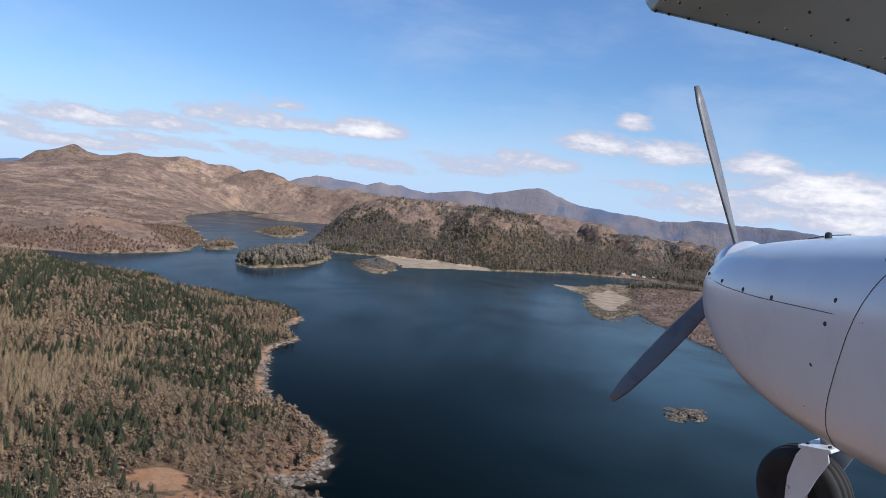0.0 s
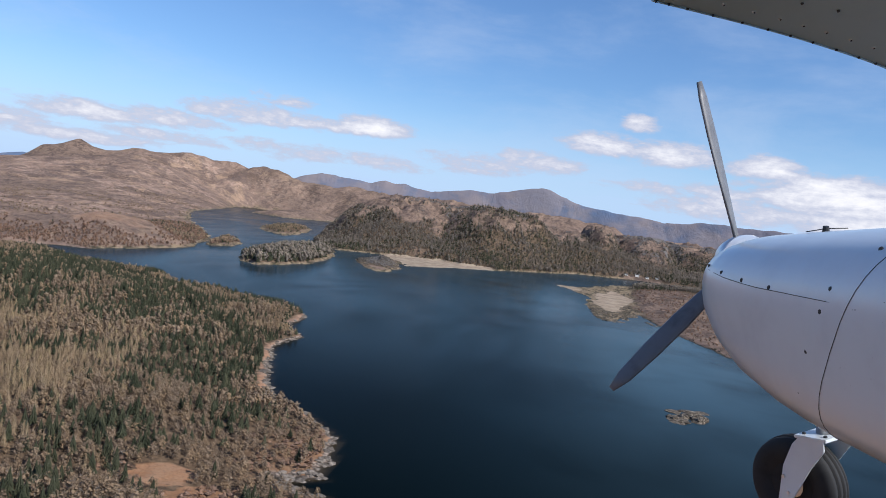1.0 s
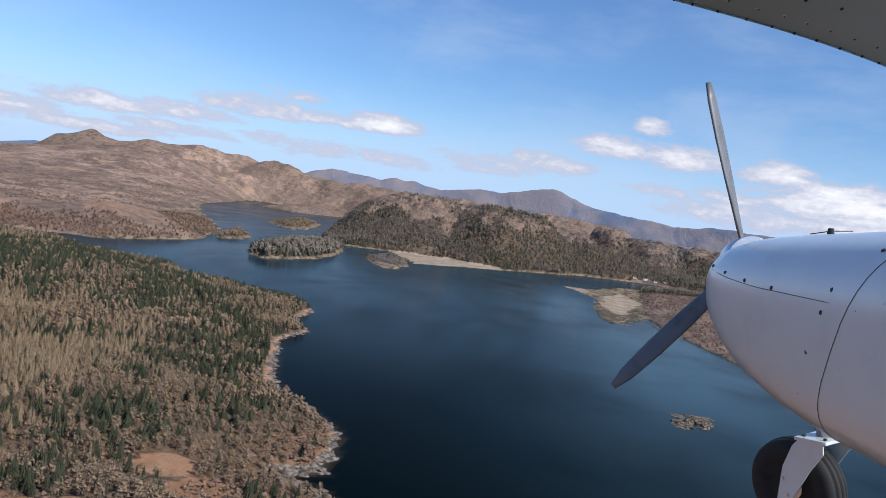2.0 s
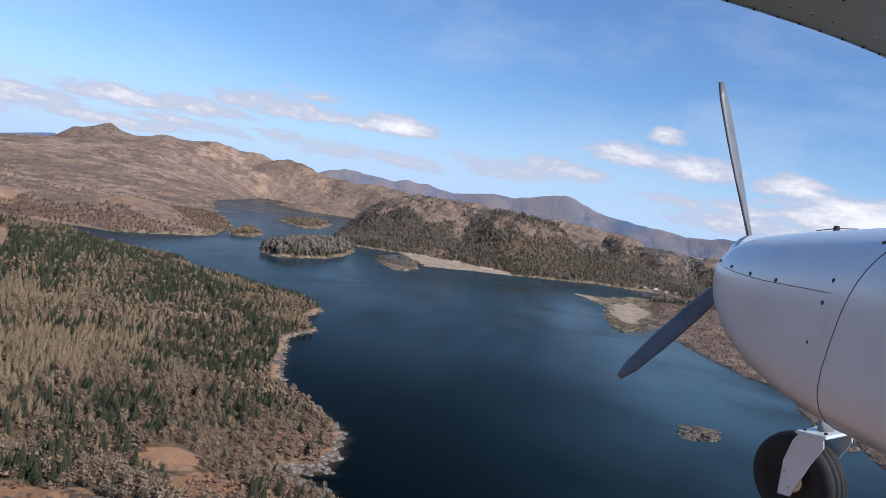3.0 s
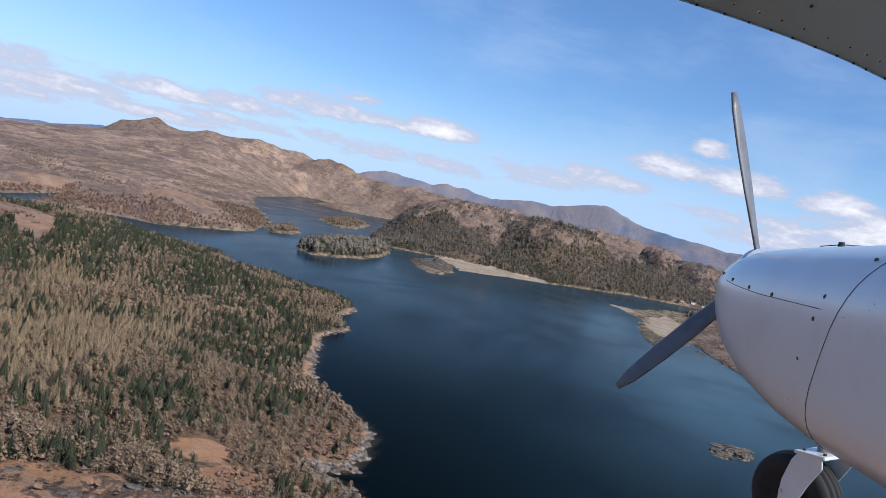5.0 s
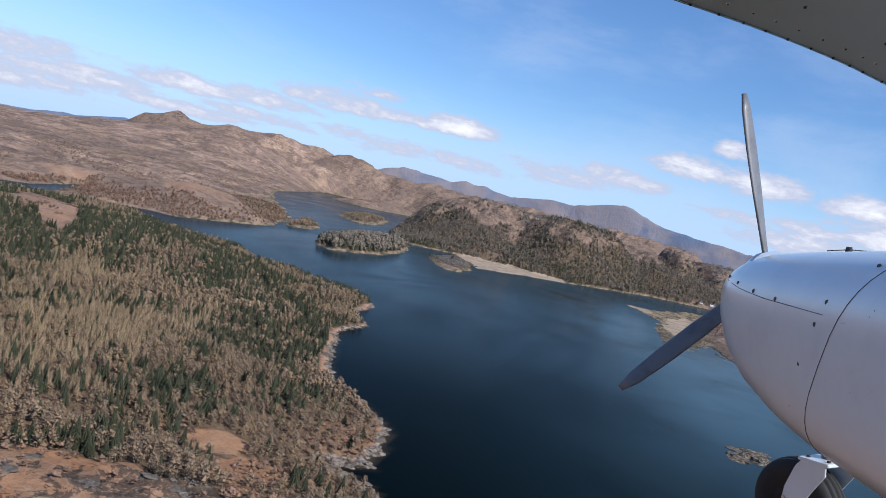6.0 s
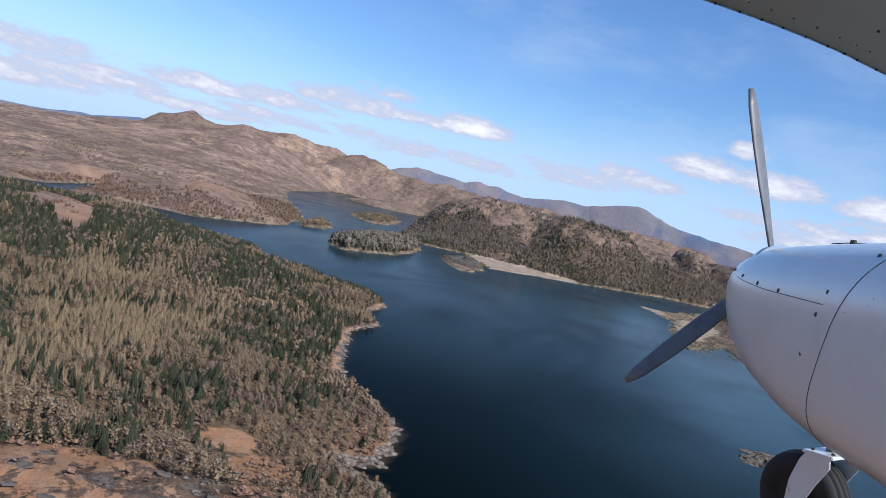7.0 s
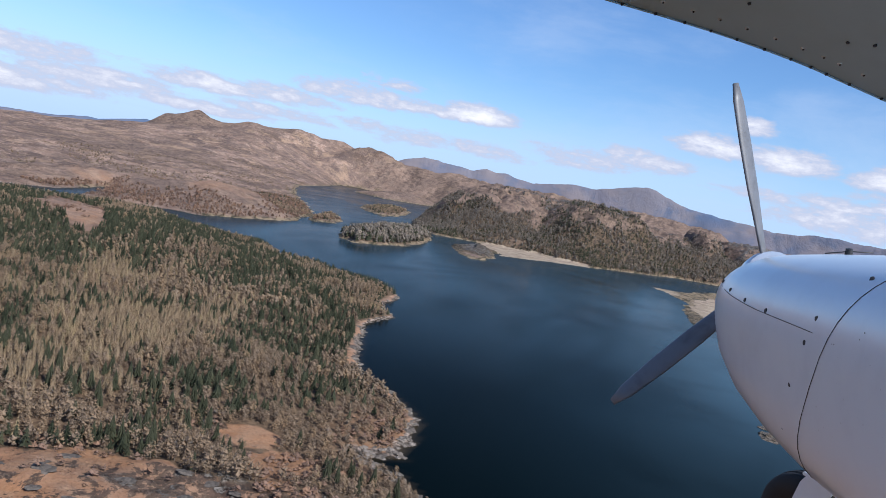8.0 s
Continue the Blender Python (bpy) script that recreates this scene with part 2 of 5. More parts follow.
    broad = k.math("ADD", k.math("MULTIPLY", mid, 3.0), k.math("MULTIPLY", k.spot(90, 9, 0.7, 0.4), 10.0))
    k.bump(k.math("ADD", relief, k.math("MULTIPLY", broad, far_off)), 1.3, 1.0)
    return k.done(colour, 0.95, 0.0, 0.1)


def water_material():
    k = Nodes("sea_loch_water")
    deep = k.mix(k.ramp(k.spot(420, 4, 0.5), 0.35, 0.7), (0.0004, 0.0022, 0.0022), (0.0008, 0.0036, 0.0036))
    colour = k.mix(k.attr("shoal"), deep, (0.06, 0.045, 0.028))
    # milky silt colour, also painted on as sky sheen over the open loch
    colour = k.mix(k.math("MULTIPLY", k.attr("silt_sheen"), k.ramp(k.spot(150, 3, 0.5, 0.4), 0.0, 0.62)), colour, (0.04, 0.079, 0.107))
    ripple = k.spot(2.2, 4, 0.6, 0.3, (1, 1.6, 1))
    wind = k.ramp(k.spot(170, 5, 0.6, 1.5, (1.0, 0.35, 1)), 0.35, 0.68)
    k.bump(ripple, 0.3, 0.12)
    rough = k.math("ADD", 0.16, k.math("MULTIPLY", wind, 0.08))
    k.bsdf.inputs["IOR"].default_value = 1.333
    return k.done(colour, rough, 0.0, 0.012)


def leaf_material(name, dark, light, yellow, gaps=0.47, mesh=0.6):
    """Foliage or fine twigs, seen through where the noise falls under gaps."""
    k = Nodes(name)
    tint = k.attr("tint")
    own = k.math("ADD", k.math("MULTIPLY", k.island(), 0.3), k.math("MULTIPLY", tint, 0.7))
    colour = k.mix(own, dark, light)
    colour = k.mix(k.math("MULTIPLY", k.ramp(k.math("FRACT", k.math("MULTIPLY", tint, 7.3)), 0.45, 1.0), 0.6), colour, yellow)
    k.put(k.bsdf.inputs["Alpha"], k.ramp(k.spot(mesh, 2, 0.6, 0.0, (1, 1, 0.6)), gaps - 0.03, gaps + 0.03))
    return k.done(colour, 0.9, 0.0, 0.1)


def hazed_hill_material():
    k = Nodes("hazed_far_hills")
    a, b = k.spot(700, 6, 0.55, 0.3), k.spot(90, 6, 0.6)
    # aerial haze painted in as blue base tones, tan patches for sunlit slopes
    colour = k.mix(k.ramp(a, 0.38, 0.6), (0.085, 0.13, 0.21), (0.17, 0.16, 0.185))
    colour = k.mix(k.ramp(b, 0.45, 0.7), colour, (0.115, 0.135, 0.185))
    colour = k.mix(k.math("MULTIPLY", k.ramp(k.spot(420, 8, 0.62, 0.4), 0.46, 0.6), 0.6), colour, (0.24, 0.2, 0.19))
    k.bump(k.spot(170, 8, 0.66, 0.4, (1, 1, 0.6)), 30.0, 0.6)
    return k.done(colour, 0.95, 0.0, 0.05)


def plain_material(name, colour, rough=0.6, metal=0.0, spec=0.4, grime=0.15, size=0.3):
    k = Nodes(name)
    worn = tuple(c * (1 - grime * 1.6) for c in colour)
    shade = k.mix(k.ramp(k.spot(size, 6, 0.65, 0.4), 0.42, 0.75), colour, worn)
    fine_ = k.spot(size * 0.06, 3, 0.6)
    k.bump(fine_, size * 0.002, 0.4)
    return k.done(shade, k.math("ADD", rough - 0.05, k.math("MULTIPLY", fine_, 0.1)), metal, spec)


GROUND, WATER, HAZED_HILLS = ground_material(), water_material(), hazed_hill_material()
SPRUCE = leaf_material("spruce_needles", (0.017, 0.021, 0.012), (0.052, 0.057, 0.034), (0.085, 0.083, 0.048), 0.4, 0.7)
LARCH = leaf_material("larch_twigs", (0.15, 0.108, 0.068), (0.25, 0.182, 0.115), (0.255, 0.192, 0.105), 0.42)
BIRCH = leaf_material("birch_twigs", (0.125, 0.091, 0.063), (0.265, 0.193, 0.132), (0.29, 0.195, 0.112), 0.42, 0.35)
# darker, greyer bare twigs for the hillside and island woods
GREY_TWIGS = leaf_material("grey_far_twigs", (0.09, 0.077, 0.062), (0.2, 0.168, 0.137), (0.21, 0.165, 0.12), 0.42, 0.8)
SCRUB = leaf_material("bare_scrub", (0.105, 0.068, 0.05), (0.25, 0.16, 0.115), (0.28, 0.16, 0.095), 0.42, 0.4)
BARK = plain_material("grey_bark", (0.2, 0.165, 0.135), 0.9, 0, 0.1, 0.3, 0.6)
ROCK = Nodes("lichened_rock")
_c = ROCK.spot(1.6, 7, 0.68, 0.8)
ROCK.bump(_c, 0.5, 0.9)
ROCK = ROCK.done(ROCK.mix(ROCK.ramp(_c, 0.36, 0.62), (0.06, 0.052, 0.045), ROCK.mix(ROCK.island(), (0.33, 0.28, 0.23), (0.12, 0.1, 0.082))), 0.95, 0, 0.1)

WEEDY = Nodes("weed_covered_rock")
_c = WEEDY.spot(2.2, 7, 0.7, 0.8)
WEEDY.bump(_c, 0.6, 0.9)
WEEDY = WEEDY.done(WEEDY.mix(WEEDY.ramp(_c, 0.42, 0.66), (0.035, 0.028, 0.02), (0.24, 0.2, 0.155)), 0.9, 0, 0.15)

# ---------------------------------------------------------------- helpers for meshes
def lattice(ix, iy, seed):
    n = (ix.astype(np.int64) * 374761393 + iy.astype(np.int64) * 668265263 + seed * 974634777) & 0xFFFFFFFF
    n = ((n ^ (n >> 13)) * 1274126177) & 0xFFFFFFFF
    return ((n ^ (n >> 16)) & 0xFFFF) / 32767.5 - 1.0


def value_noise(x, y, seed):
    ix, iy = np.floor(x), np.floor(y)
    fx, fy = x - ix, y - iy
    fx, fy = fx * fx * (3 - 2 * fx), fy * fy * (3 - 2 * fy)
    a, b = lattice(ix, iy, seed), lattice(ix + 1, iy, seed)
    c, d = lattice(ix, iy + 1, seed), lattice(ix + 1, iy + 1, seed)
    return (a + (b - a) * fx) * (1 - fy) + (c + (d - c) * fx) * fy


def fbm(x, y, size, octaves=4, seed=1, gain=0.5):
    out, amp, x, y = 0.0, 1.0, x / size, y / size
    for i in range(octaves):
        out = out + amp * value_noise(x, y, seed + i * 17)
        x, y, amp = x * 1.93 + y * 0.51 + 3.7, y * 1.93 - x * 0.51 + 1.3, amp * gain
    return out


def ridged(x, y, size, octaves=4, seed=1):
    return 1.0 - 2.0 * np.abs(fbm(x, y, size, octaves, seed))


def mesh_from(name, verts, faces, material, attributes=(), smooth=False):
    """A mesh from numpy arrays: verts (n, 3), faces (m, 3 or 4)."""
    me = bpy.data.meshes.new(name)
    n, (m, k) = len(verts), faces.shape
    me.vertices.add(n)
    me.vertices.foreach_set("co", np.ascontiguousarray(verts, np.float32).ravel())
    me.loops.add(m * k)
    me.loops.foreach_set("vertex_index", np.ascontiguousarray(faces, np.int32).ravel())
    me.polygons.add(m)
    me.polygons.foreach_set("loop_start", np.arange(0, m * k, k, dtype=np.int32))
    me.polygons.foreach_set("use_smooth", np.full(m, smooth))
    for key, values in attributes:
        me.attributes.new(key, "FLOAT", "POINT").data.foreach_set("value", np.ascontiguousarray(values, np.float32))
    me.materials.append(material)
    me.update()
    me.validate()
    return me


def grid_mesh(name, xs, ys, zs, material, attributes=(), smooth=True):
    X, Y = np.meshgrid(xs, ys, indexing="ij")
    nx, ny = len(xs), len(ys)
    i = np.arange(nx * ny).reshape(nx, ny)
    quads = np.stack([i[:-1, :-1], i[1:, :-1], i[1:, 1:], i[:-1, 1:]], -1).reshape(-1, 4)
    return mesh_from(name, np.stack([X, Y, zs], -1).reshape(-1, 3), quads, material, [(k, v.ravel()) for k, v in attributes], smooth)


def part(name, bm, material, parent, label=""):
    me = bpy.data.meshes.new(name)
    bm.to_mesh(me)
    bm.free()
    me.materials.append(material)
    ob = new(name, me)
    ob.parent = parent
    if label:
        ob["label"] = label
    return ob


# ---------------------------------------------------------------- the land: coasts in plan, metres
NEAR_COAST = [(60, -900), (10, 0), (-12, 200), (-28, 330), (-40, 392), (-44, 430), (-53, 455), (-65, 467), (-80, 471), (-93, 481), (-114, 504), (-136, 512), (-119, 526), (-124, 566), (-131, 590),
              (-143, 604), (-173, 634), (-190, 648), (-206, 668), (-224, 722), (-243, 780), (-253, 812), (-245, 877), (-264, 902), (-280, 930), (-283, 1002), (-306, 1028), (-345, 1052),
              (-430, 1080), (-480, 1080), (-530, 1150), (-665, 1172), (-770, 1225), (-830, 1200), (-870, 1130), (-1050, 880), (-1500, 600), (-4900, 300), (-4900, -900)]
WEST_COAST = [(-4900, 700), (-1450, 800), (-1060, 1060), (-991, 1230), (-1028, 1380), (-1050, 1450), (-985, 1370), (-937, 1240), (-896, 1252), (-815, 1320), (-770, 1332), (-742, 1450), (-728, 1540),
              (-731, 1610), (-752, 1696), (-778, 1800), (-815, 1880), (-880, 2010), (-965, 2150), (-1150, 2480), (-1330, 2830), (-1420, 3040), (-1560, 3620), (-1690, 4080), (-1640, 4230), (-1450, 4265), (-1250, 4240), (-1060, 4130), (-930, 3950), (-600, 3800), (500, 3800), (500, 4950), (-4900, 4950)]
HILL_COAST = [(-708, 2400), (-662, 2230), (-600, 2120), (-540, 2068), (-487, 2105), (-440, 2120), (-410, 2000), (-352, 1920), (-332, 1870), (-297, 1930), (-258, 1992), (-220, 2038), (-181, 2078), (-150, 2120), (-112, 2175), (-55, 2250), (51, 2410),
              (184, 2480), (254, 2495), (401, 2520), (520, 2430), (560, 2300), (800, 2250), (4900, 2150), (4900, 4950), (-1300, 4950), (-1250, 4330), (-1060, 4150), (-930, 3900), (-850, 3100), (-772, 2650)]
SPIT_COAST = [(-448, 1860), (-421, 1775), (-388, 1710), (-356, 1655), (-337, 1685), (-335, 1780), (-358, 1920), (-405, 2000), (-440, 2000)]
STRAND = [(-445, 2110), (-400, 2165), (-330, 2170), (-240, 2162), (-165, 2150), (-165, 2040), (-215, 1985), (-255, 1930), (-295, 1860), (-335, 1800), (-352, 1900), (-395, 1985)]
EAST_COAST = [(-6, 1925), (30, 1872), (46, 1840), (66, 1758), (60, 1640), (57, 1538), (63, 1440), (72, 1380), (90, 1398), (104, 1435), (125, 1500), (143, 1545), (150, 1480), (160, 1395), (186, 1290), (206, 1225), (216, 1180), (240, 1145), (256, 1085),
              (241, 1018), (240, 955), (262, 900), (252, 800), (285, 600), (420, 300), (650, -300), (700, -900), (4900, -900), (4900, 2200), (1500, 2480), (800, 2440), (420, 2330), (309, 2282), (233, 2253), (156, 2183), (110, 2080), (77, 1990), (30, 1950)]
SAND_POOL = [(86, 1829), (130, 1958), (160, 1793), (124, 1632), (113, 1551), (97, 1520), (79, 1559), (72, 1680)]
ISLAND = [(-570, 1492), (-530, 1462), (-492, 1525), (-478, 1620), (-486, 1720), (-498, 1860), (-540, 1985), (-585, 1900), (-605, 1700), (-597, 1570)]
MID_ISLAND = [(-925, 2480), (-850, 2390), (-800, 2357), (-800, 2500), (-850, 2760), (-890, 2900), (-985, 2980), (-1010, 2815), (-960, 2600)]
TIP_ISLAND = [(-772, 1800), (-735, 1720), (-712, 1689), (-700, 1760), (-716, 1830), (-760, 1930), (-800, 1990), (-806, 1900)]
FAR_ISLAND = [(-1420, 3640), (-1300, 3560), (-1230, 3540), (-1110, 3760), (-1080, 3900), (-1130, 4080), (-1290, 4080), (-1390, 3900)]


def inside_distance(x, y, coast):
    """Signed distance to a closed coast, positive on land."""
    near, odd = np.full(x.shape, 1e12), np.zeros(x.shape, bool)
    for (ax, ay), (bx, by) in zip(coast, coast[1:] + coast[:1]):
        dx, dy = bx - ax, by - ay
        t = np.clip(((x - ax) * dx + (y - ay) * dy) / (dx * dx + dy * dy), 0, 1)
        near = np.minimum(near, (x - ax - t * dx) ** 2 + (y - ay - t * dy) ** 2)
        if ay != by:
            odd ^= ((ay > y) != (by > y)) & (x < (y - ay) * dx / dy + ax)
    return np.where(odd, 1.0, -1.0) * np.sqrt(near)


def dome(x, y, cx, cy, top, rx, ry, turn=0.0, sharp=1.0):
    c, s = math.cos(radians(turn)), math.sin(radians(turn))
    u, v = ((x - cx) * c + (y - cy) * s) / rx, (-(x - cx) * s + (y - cy) * c) / ry
    return top * np.exp(-((u * u + v * v) ** sharp))


def ridge(x, y, a, b, reach):
    """Height of a mountain ridge between two crests (x, y, z) with sides reach metres wide."""
    dx, dy = b[0] - a[0], b[1] - a[1]
    t = np.clip(((x - a[0]) * dx + (y - a[1]) * dy) / (dx * dx + dy * dy), 0, 1)
    d = np.hypot(x - a[0] - t * dx, y - a[1] - t * dy) / reach
    return (a[2] + (b[2] - a[2]) * t) * np.exp(-np.power(d, 1.35))


def land(x, y):
    """Height of the ground, and the share of sand, rock and woodland floor."""
    x, y = np.asarray(x, float), np.asarray(y, float)
    away = np.clip(np.hypot(x, y - 300) / 1500, 0.55, 2.0)
    close = np.clip((3000 - y) / 600, 0, 1)
    wx = x + away * (fbm(x, y, 42, 4, 11) * 7 * (0.4 + 0.6 * close) + fbm(x, y, 11, 3, 31) * 3.4 * close)
    wy = y + away * (fbm(x, y, 42, 4, 12) * 7 * (0.4 + 0.6 * close) + fbm(x, y, 11, 3, 32) * 3.4 * close)
    rough, lumps, knobs = fbm(x, y, 130, 5, 3), fbm(x, y, 34, 4, 5), ridged(x, y, 22, 4, 8)
    crags = ridged(x, y, 75, 5, 21)

    ledge = 2.2 + 7.0 * np.clip(fbm(x, y, 70, 3, 77) - 0.05, 0, 1)          # wave-cut ledges, wide in places

    def rise(d, tall, reach):
        return 1.9 * (1 - np.exp(-d / ledge)) + tall * (1 - np.exp(-d / reach))

    def body(d, h):
        return np.where(d > 0, h, np.maximum(d * 0.22, -9.0))

    total = np.full(x.shape, -9.0)
    # headland under the flight path
    d = inside_distance(wx, wy, NEAR_COAST)
    dp = np.maximum(d, 0)
    soft = 1 - np.exp(-dp / 45)
    h = rise(dp, 15, 130) + soft * (rough * 3.2 + lumps * 1.6 + knobs * 0.9) + dome(x, y, -640, 880, 14, 220, 160)
    h += np.clip((470 - y) / 120, 0, 1) * soft * (knobs * 1.6 + 1.5)
    total = np.maximum(total, body(d, h))
    # western shore, its peninsula and the mountain behind
    d = inside_distance(wx, wy, WEST_COAST)
    dp = np.maximum(d, 0)
    soft = 1 - np.exp(-dp / 60)
    crests = [(-4400, 1900, 12), (-3400, 2500, 22), (-3000, 3050, 34), (-2800, 3450, 55), (-2600, 3800, 112), (-2450, 4030, 176), (-2240, 4200, 226), (-2050, 4350, 232), (-1880, 4440, 240), (-1750, 4470, 228), (-1628, 4440, 200)]
    m = np.maximum.reduce([ridge(x, y, a, b, 720) for a, b in zip(crests, crests[1:])])
    spurs = [(-1700, 4440, 222), (-1628, 4415, 212), (-1500, 4461, 168), (-1374, 4502, 162), (-1217, 4548, 174), (-1054, 4589, 168), (-857, 4630, 176), (-655, 4663, 168), (-338, 4697, 168), (139, 4705, 150), (615, 4663, 120)]     # brown hills at the head of the loch
    head = np.maximum.reduce([ridge(x, y, a, b, 430) for a, b in zip(spurs, spurs[1:])])
    inland = np.maximum(inside_distance(x, y, WEST_COAST), 0)
    m = np.maximum(m * np.clip(inland / 420, 0, 1) ** 0.75, head * np.clip(inland / 190, 0, 1) ** 0.8)
    m = m + 12 * np.clip(m / 160, 0, 1) * fbm(x, y, 420, 6, 23, 0.46) * np.clip((4400 - y) / 300, 0.2, 1) * np.clip((-1500 - x) / 200, 0.25, 1) + 2.0 * np.clip(m / 120, 0, 1) * crags
    pen = dome(x, y, -1065, 1480, 32, 140, 110, 30) + dome(x, y, -855, 1570, 36, 110, 190, 12, 1.4)
    tops = dome(x, y, -2617, 4066, 96, 115, 130, 0, 1.0) + dome(x, y, -2765, 3975, 52, 52, 80, 0, 1.0) + dome(x, y, -2441, 4177, 22, 45, 80) + dome(x, y, -2330, 4150, 16, 60, 90) + dome(x, y, -2060, 4290, 10, 50, 90)
    h = rise(dp, 6, 60) + soft * (rough * 4 + lumps * 3.5 + crags * 3) + pen * soft + tops + m * (1 + 0.03 * rough)
    total = np.maximum(total, body(d, h))
    # the wooded hill, its cliffs and the moors beyond
    d = inside_distance(wx, wy, HILL_COAST)
    dp = np.maximum(d, 0)
    hill = np.maximum.reduce([dome(x, y, -600, 2540, 92, 130, 280, 0, 2.6), dome(x, y, -470, 2680, 118, 230, 430, 0, 2.2), dome(x, y, -330, 2800, 112, 250, 400, 0, 1.6), dome(x, y, -190, 2530, 120, 190, 270, 0, 2.0), dome(x, y, -60, 2850, 86, 330, 380, 0, 1.3),
                              dome(x, y, 130, 2900, 104, 75, 300, 0, 3.0), dome(x, y, 280, 3000, 92, 130, 330, 0, 3.2), dome(x, y, 470, 3100, 88, 150, 330, 0, 3.0), dome(x, y, 640, 3250, 72, 170, 330, 0, 2.4)])
    slope = np.clip(dp / 120, 0, 1)
    moor = 18 + 40 * np.clip((y - 3300) / 1200, 0, 1)
    h = rise(dp, 5, 30) + hill * slope ** 0.6 * (1 + 0.11 * crags + 0.06 * lumps) + np.clip(dp / 160, 0, 1) * moor * (1 + 0.25 * rough)
    sd = inside_distance(wx, wy, STRAND)
    strand = np.clip(0.5 + sd / 22, 0, 1)
    h = h * (1 - 0.985 * strand) + strand * (0.75 + 0.4 * np.clip(dp / 90, 0, 2))
    total = np.maximum(total, body(d, h))
    d = inside_distance(wx, wy, SPIT_COAST)
    total = np.maximum(total, body(d, rise(np.maximum(d, 0), 5, 20) + np.maximum(d, 0) * 0.05 * (1 + 1.5 * crags) + 1.5 * lumps * (d > 6)))
    # low eastern shore with its sand flats
    d = inside_distance(wx, wy, EAST_COAST)
    dp = np.maximum(d, 0)
    h = rise(dp, 7, 70) + (1 - np.exp(-dp / 50)) * (rough * 3 + lumps * 2.2 + knobs * 1.2) + np.clip(dp / 900, 0, 1) * 25
    flats = np.clip((162 + 0.09 * (y - 1550) + 12 * lumps - x) / 30, 0, 1) * (y > 1340) * (x < 320)
    pool = np.clip(0.5 + inside_distance(wx, wy, SAND_POOL) / 14, 0, 1)
    tongue = np.exp(-(((x - 25) / 45) ** 2 + ((y - 1890) / 90) ** 2) ** 2)
    h = h * (1 - flats * 0.94) + flats * (0.6 + 0.5 * lumps)
    h = h * (1 - pool) + pool * 0.75
    total = np.maximum(total, body(d, h))
    # islands
    for coast, tall, reach in ((ISLAND, 26, 55), (MID_ISLAND, 10, 80), (TIP_ISLAND, 7, 40), (FAR_ISLAND, 45, 110)):
        d = inside_distance(wx, wy, coast)
        dp = np.maximum(d, 0)
        total = np.maximum(total, body(d, rise(dp, tall, reach) + (1 - np.exp(-dp / 25)) * (lumps * 1.5 + crags * tall * 0.06)))
    sand = pool + 0.55 * tongue + strand
    sand = np.clip(sand, 0, 1) * (total < 3.4) * (total > -1.2)
    rock = np.clip(0.16 + 0.3 * (knobs - 0.35) + 0.12 * rough, 0, 1) * (y < 1200)
    rock = np.maximum(rock, np.clip((470 - y) / 90, 0, 1) * np.clip(0.33 + 0.35 * (knobs - 0.2), 0, 0.75) * (x < 60))
    rock = np.maximum(rock, np.clip(0.42 + 0.3 * crags, 0, 0.8) * np.exp(-(((x - 420) / 330) ** 2 + ((y - 2850) / 300) ** 2) ** 2) * np.clip((total - 25) / 25, 0, 1))
    rock = np.maximum(rock, dome(x, y, -385, 1830, 0.8, 50, 120, 20, 2.0) * (total > 1))
    rock = np.maximum(rock, np.clip(0.25 + 0.35 * crags, 0, 0.6) * np.exp(-(((x + 250) / 420) ** 2 + ((y - 2700) / 500) ** 2) ** 2))
    return total, sand, rock, flats * (1 - pool)


def steps(*runs):
    """Grid lines: (from, to, spacing at from, spacing at to) runs joined end to end."""
    out = [runs[0][0]]
    for a, b, sa, sb in runs:
        n = max(2, int(round(2 * (b - a) / (sa + sb))))
        u = np.arange(1, n + 1) / n
        g = u + (sb - sa) / (sa + sb) * (u * u - u)
        out.extend(a + (b - a) * g)
    return np.array(out)


XS = steps((-4900, -1700, 130, 16), (-1700, -620, 16, 6), (-620, -420, 6, 2.6), (-420, -20, 2.9, 2.9), (-20, 520, 4.5, 5.5), (520, 1000, 6, 30), (1000, 4900, 30, 180))
YS = steps((-4900, 100, 300, 20), (100, 390, 20, 3), (390, 760, 2.9, 2.9), (760, 1150, 3, 4), (1150, 2400, 4.6, 8), (2400, 3100, 8, 11), (3100, 4950, 11, 24))
GX, GY = np.meshgrid(XS, YS, indexing="ij")
GZ, SAND, ROCKY, FLATS = land(GX, GY)
WOOD = np.zeros(GX.shape)
HILLSIDE = np.clip(np.exp(-(((GX - 150) / 900) ** 2 + ((GY - 2700) / 620) ** 2) ** 2) * 1.1, 0, 1) * (GY > 2000) * (GX > -760)
HILLSIDE = np.maximum(HILLSIDE, dome(GX, GY, -1000, 1650, 0.75, 330, 420, 0, 2.0) * (1 - dome(GX, GY, -930, 1640, 0.9, 70, 170, 14) - dome(GX, GY, -1090, 1440, 0.9, 100, 60)))
HILLSIDE = np.maximum(HILLSIDE, dome(GX, GY, -1950, 2750, 0.8, 330, 420, 40, 1.5))
HILLSIDE = np.maximum(HILLSIDE, 0.7 * np.clip((GX + 1750) / 200, 0, 1) * np.clip((GY - 3300) / 300, 0, 1))
HILLSIDE = np.maximum(HILLSIDE, 0.75 * np.clip((GX - 90) / 60, 0, 1) * (GY < 2300))
HILLSIDE = np.maximum(HILLSIDE, dome(GX, GY, -2600, 4010, 0.9, 360, 190, 0, 1.5))
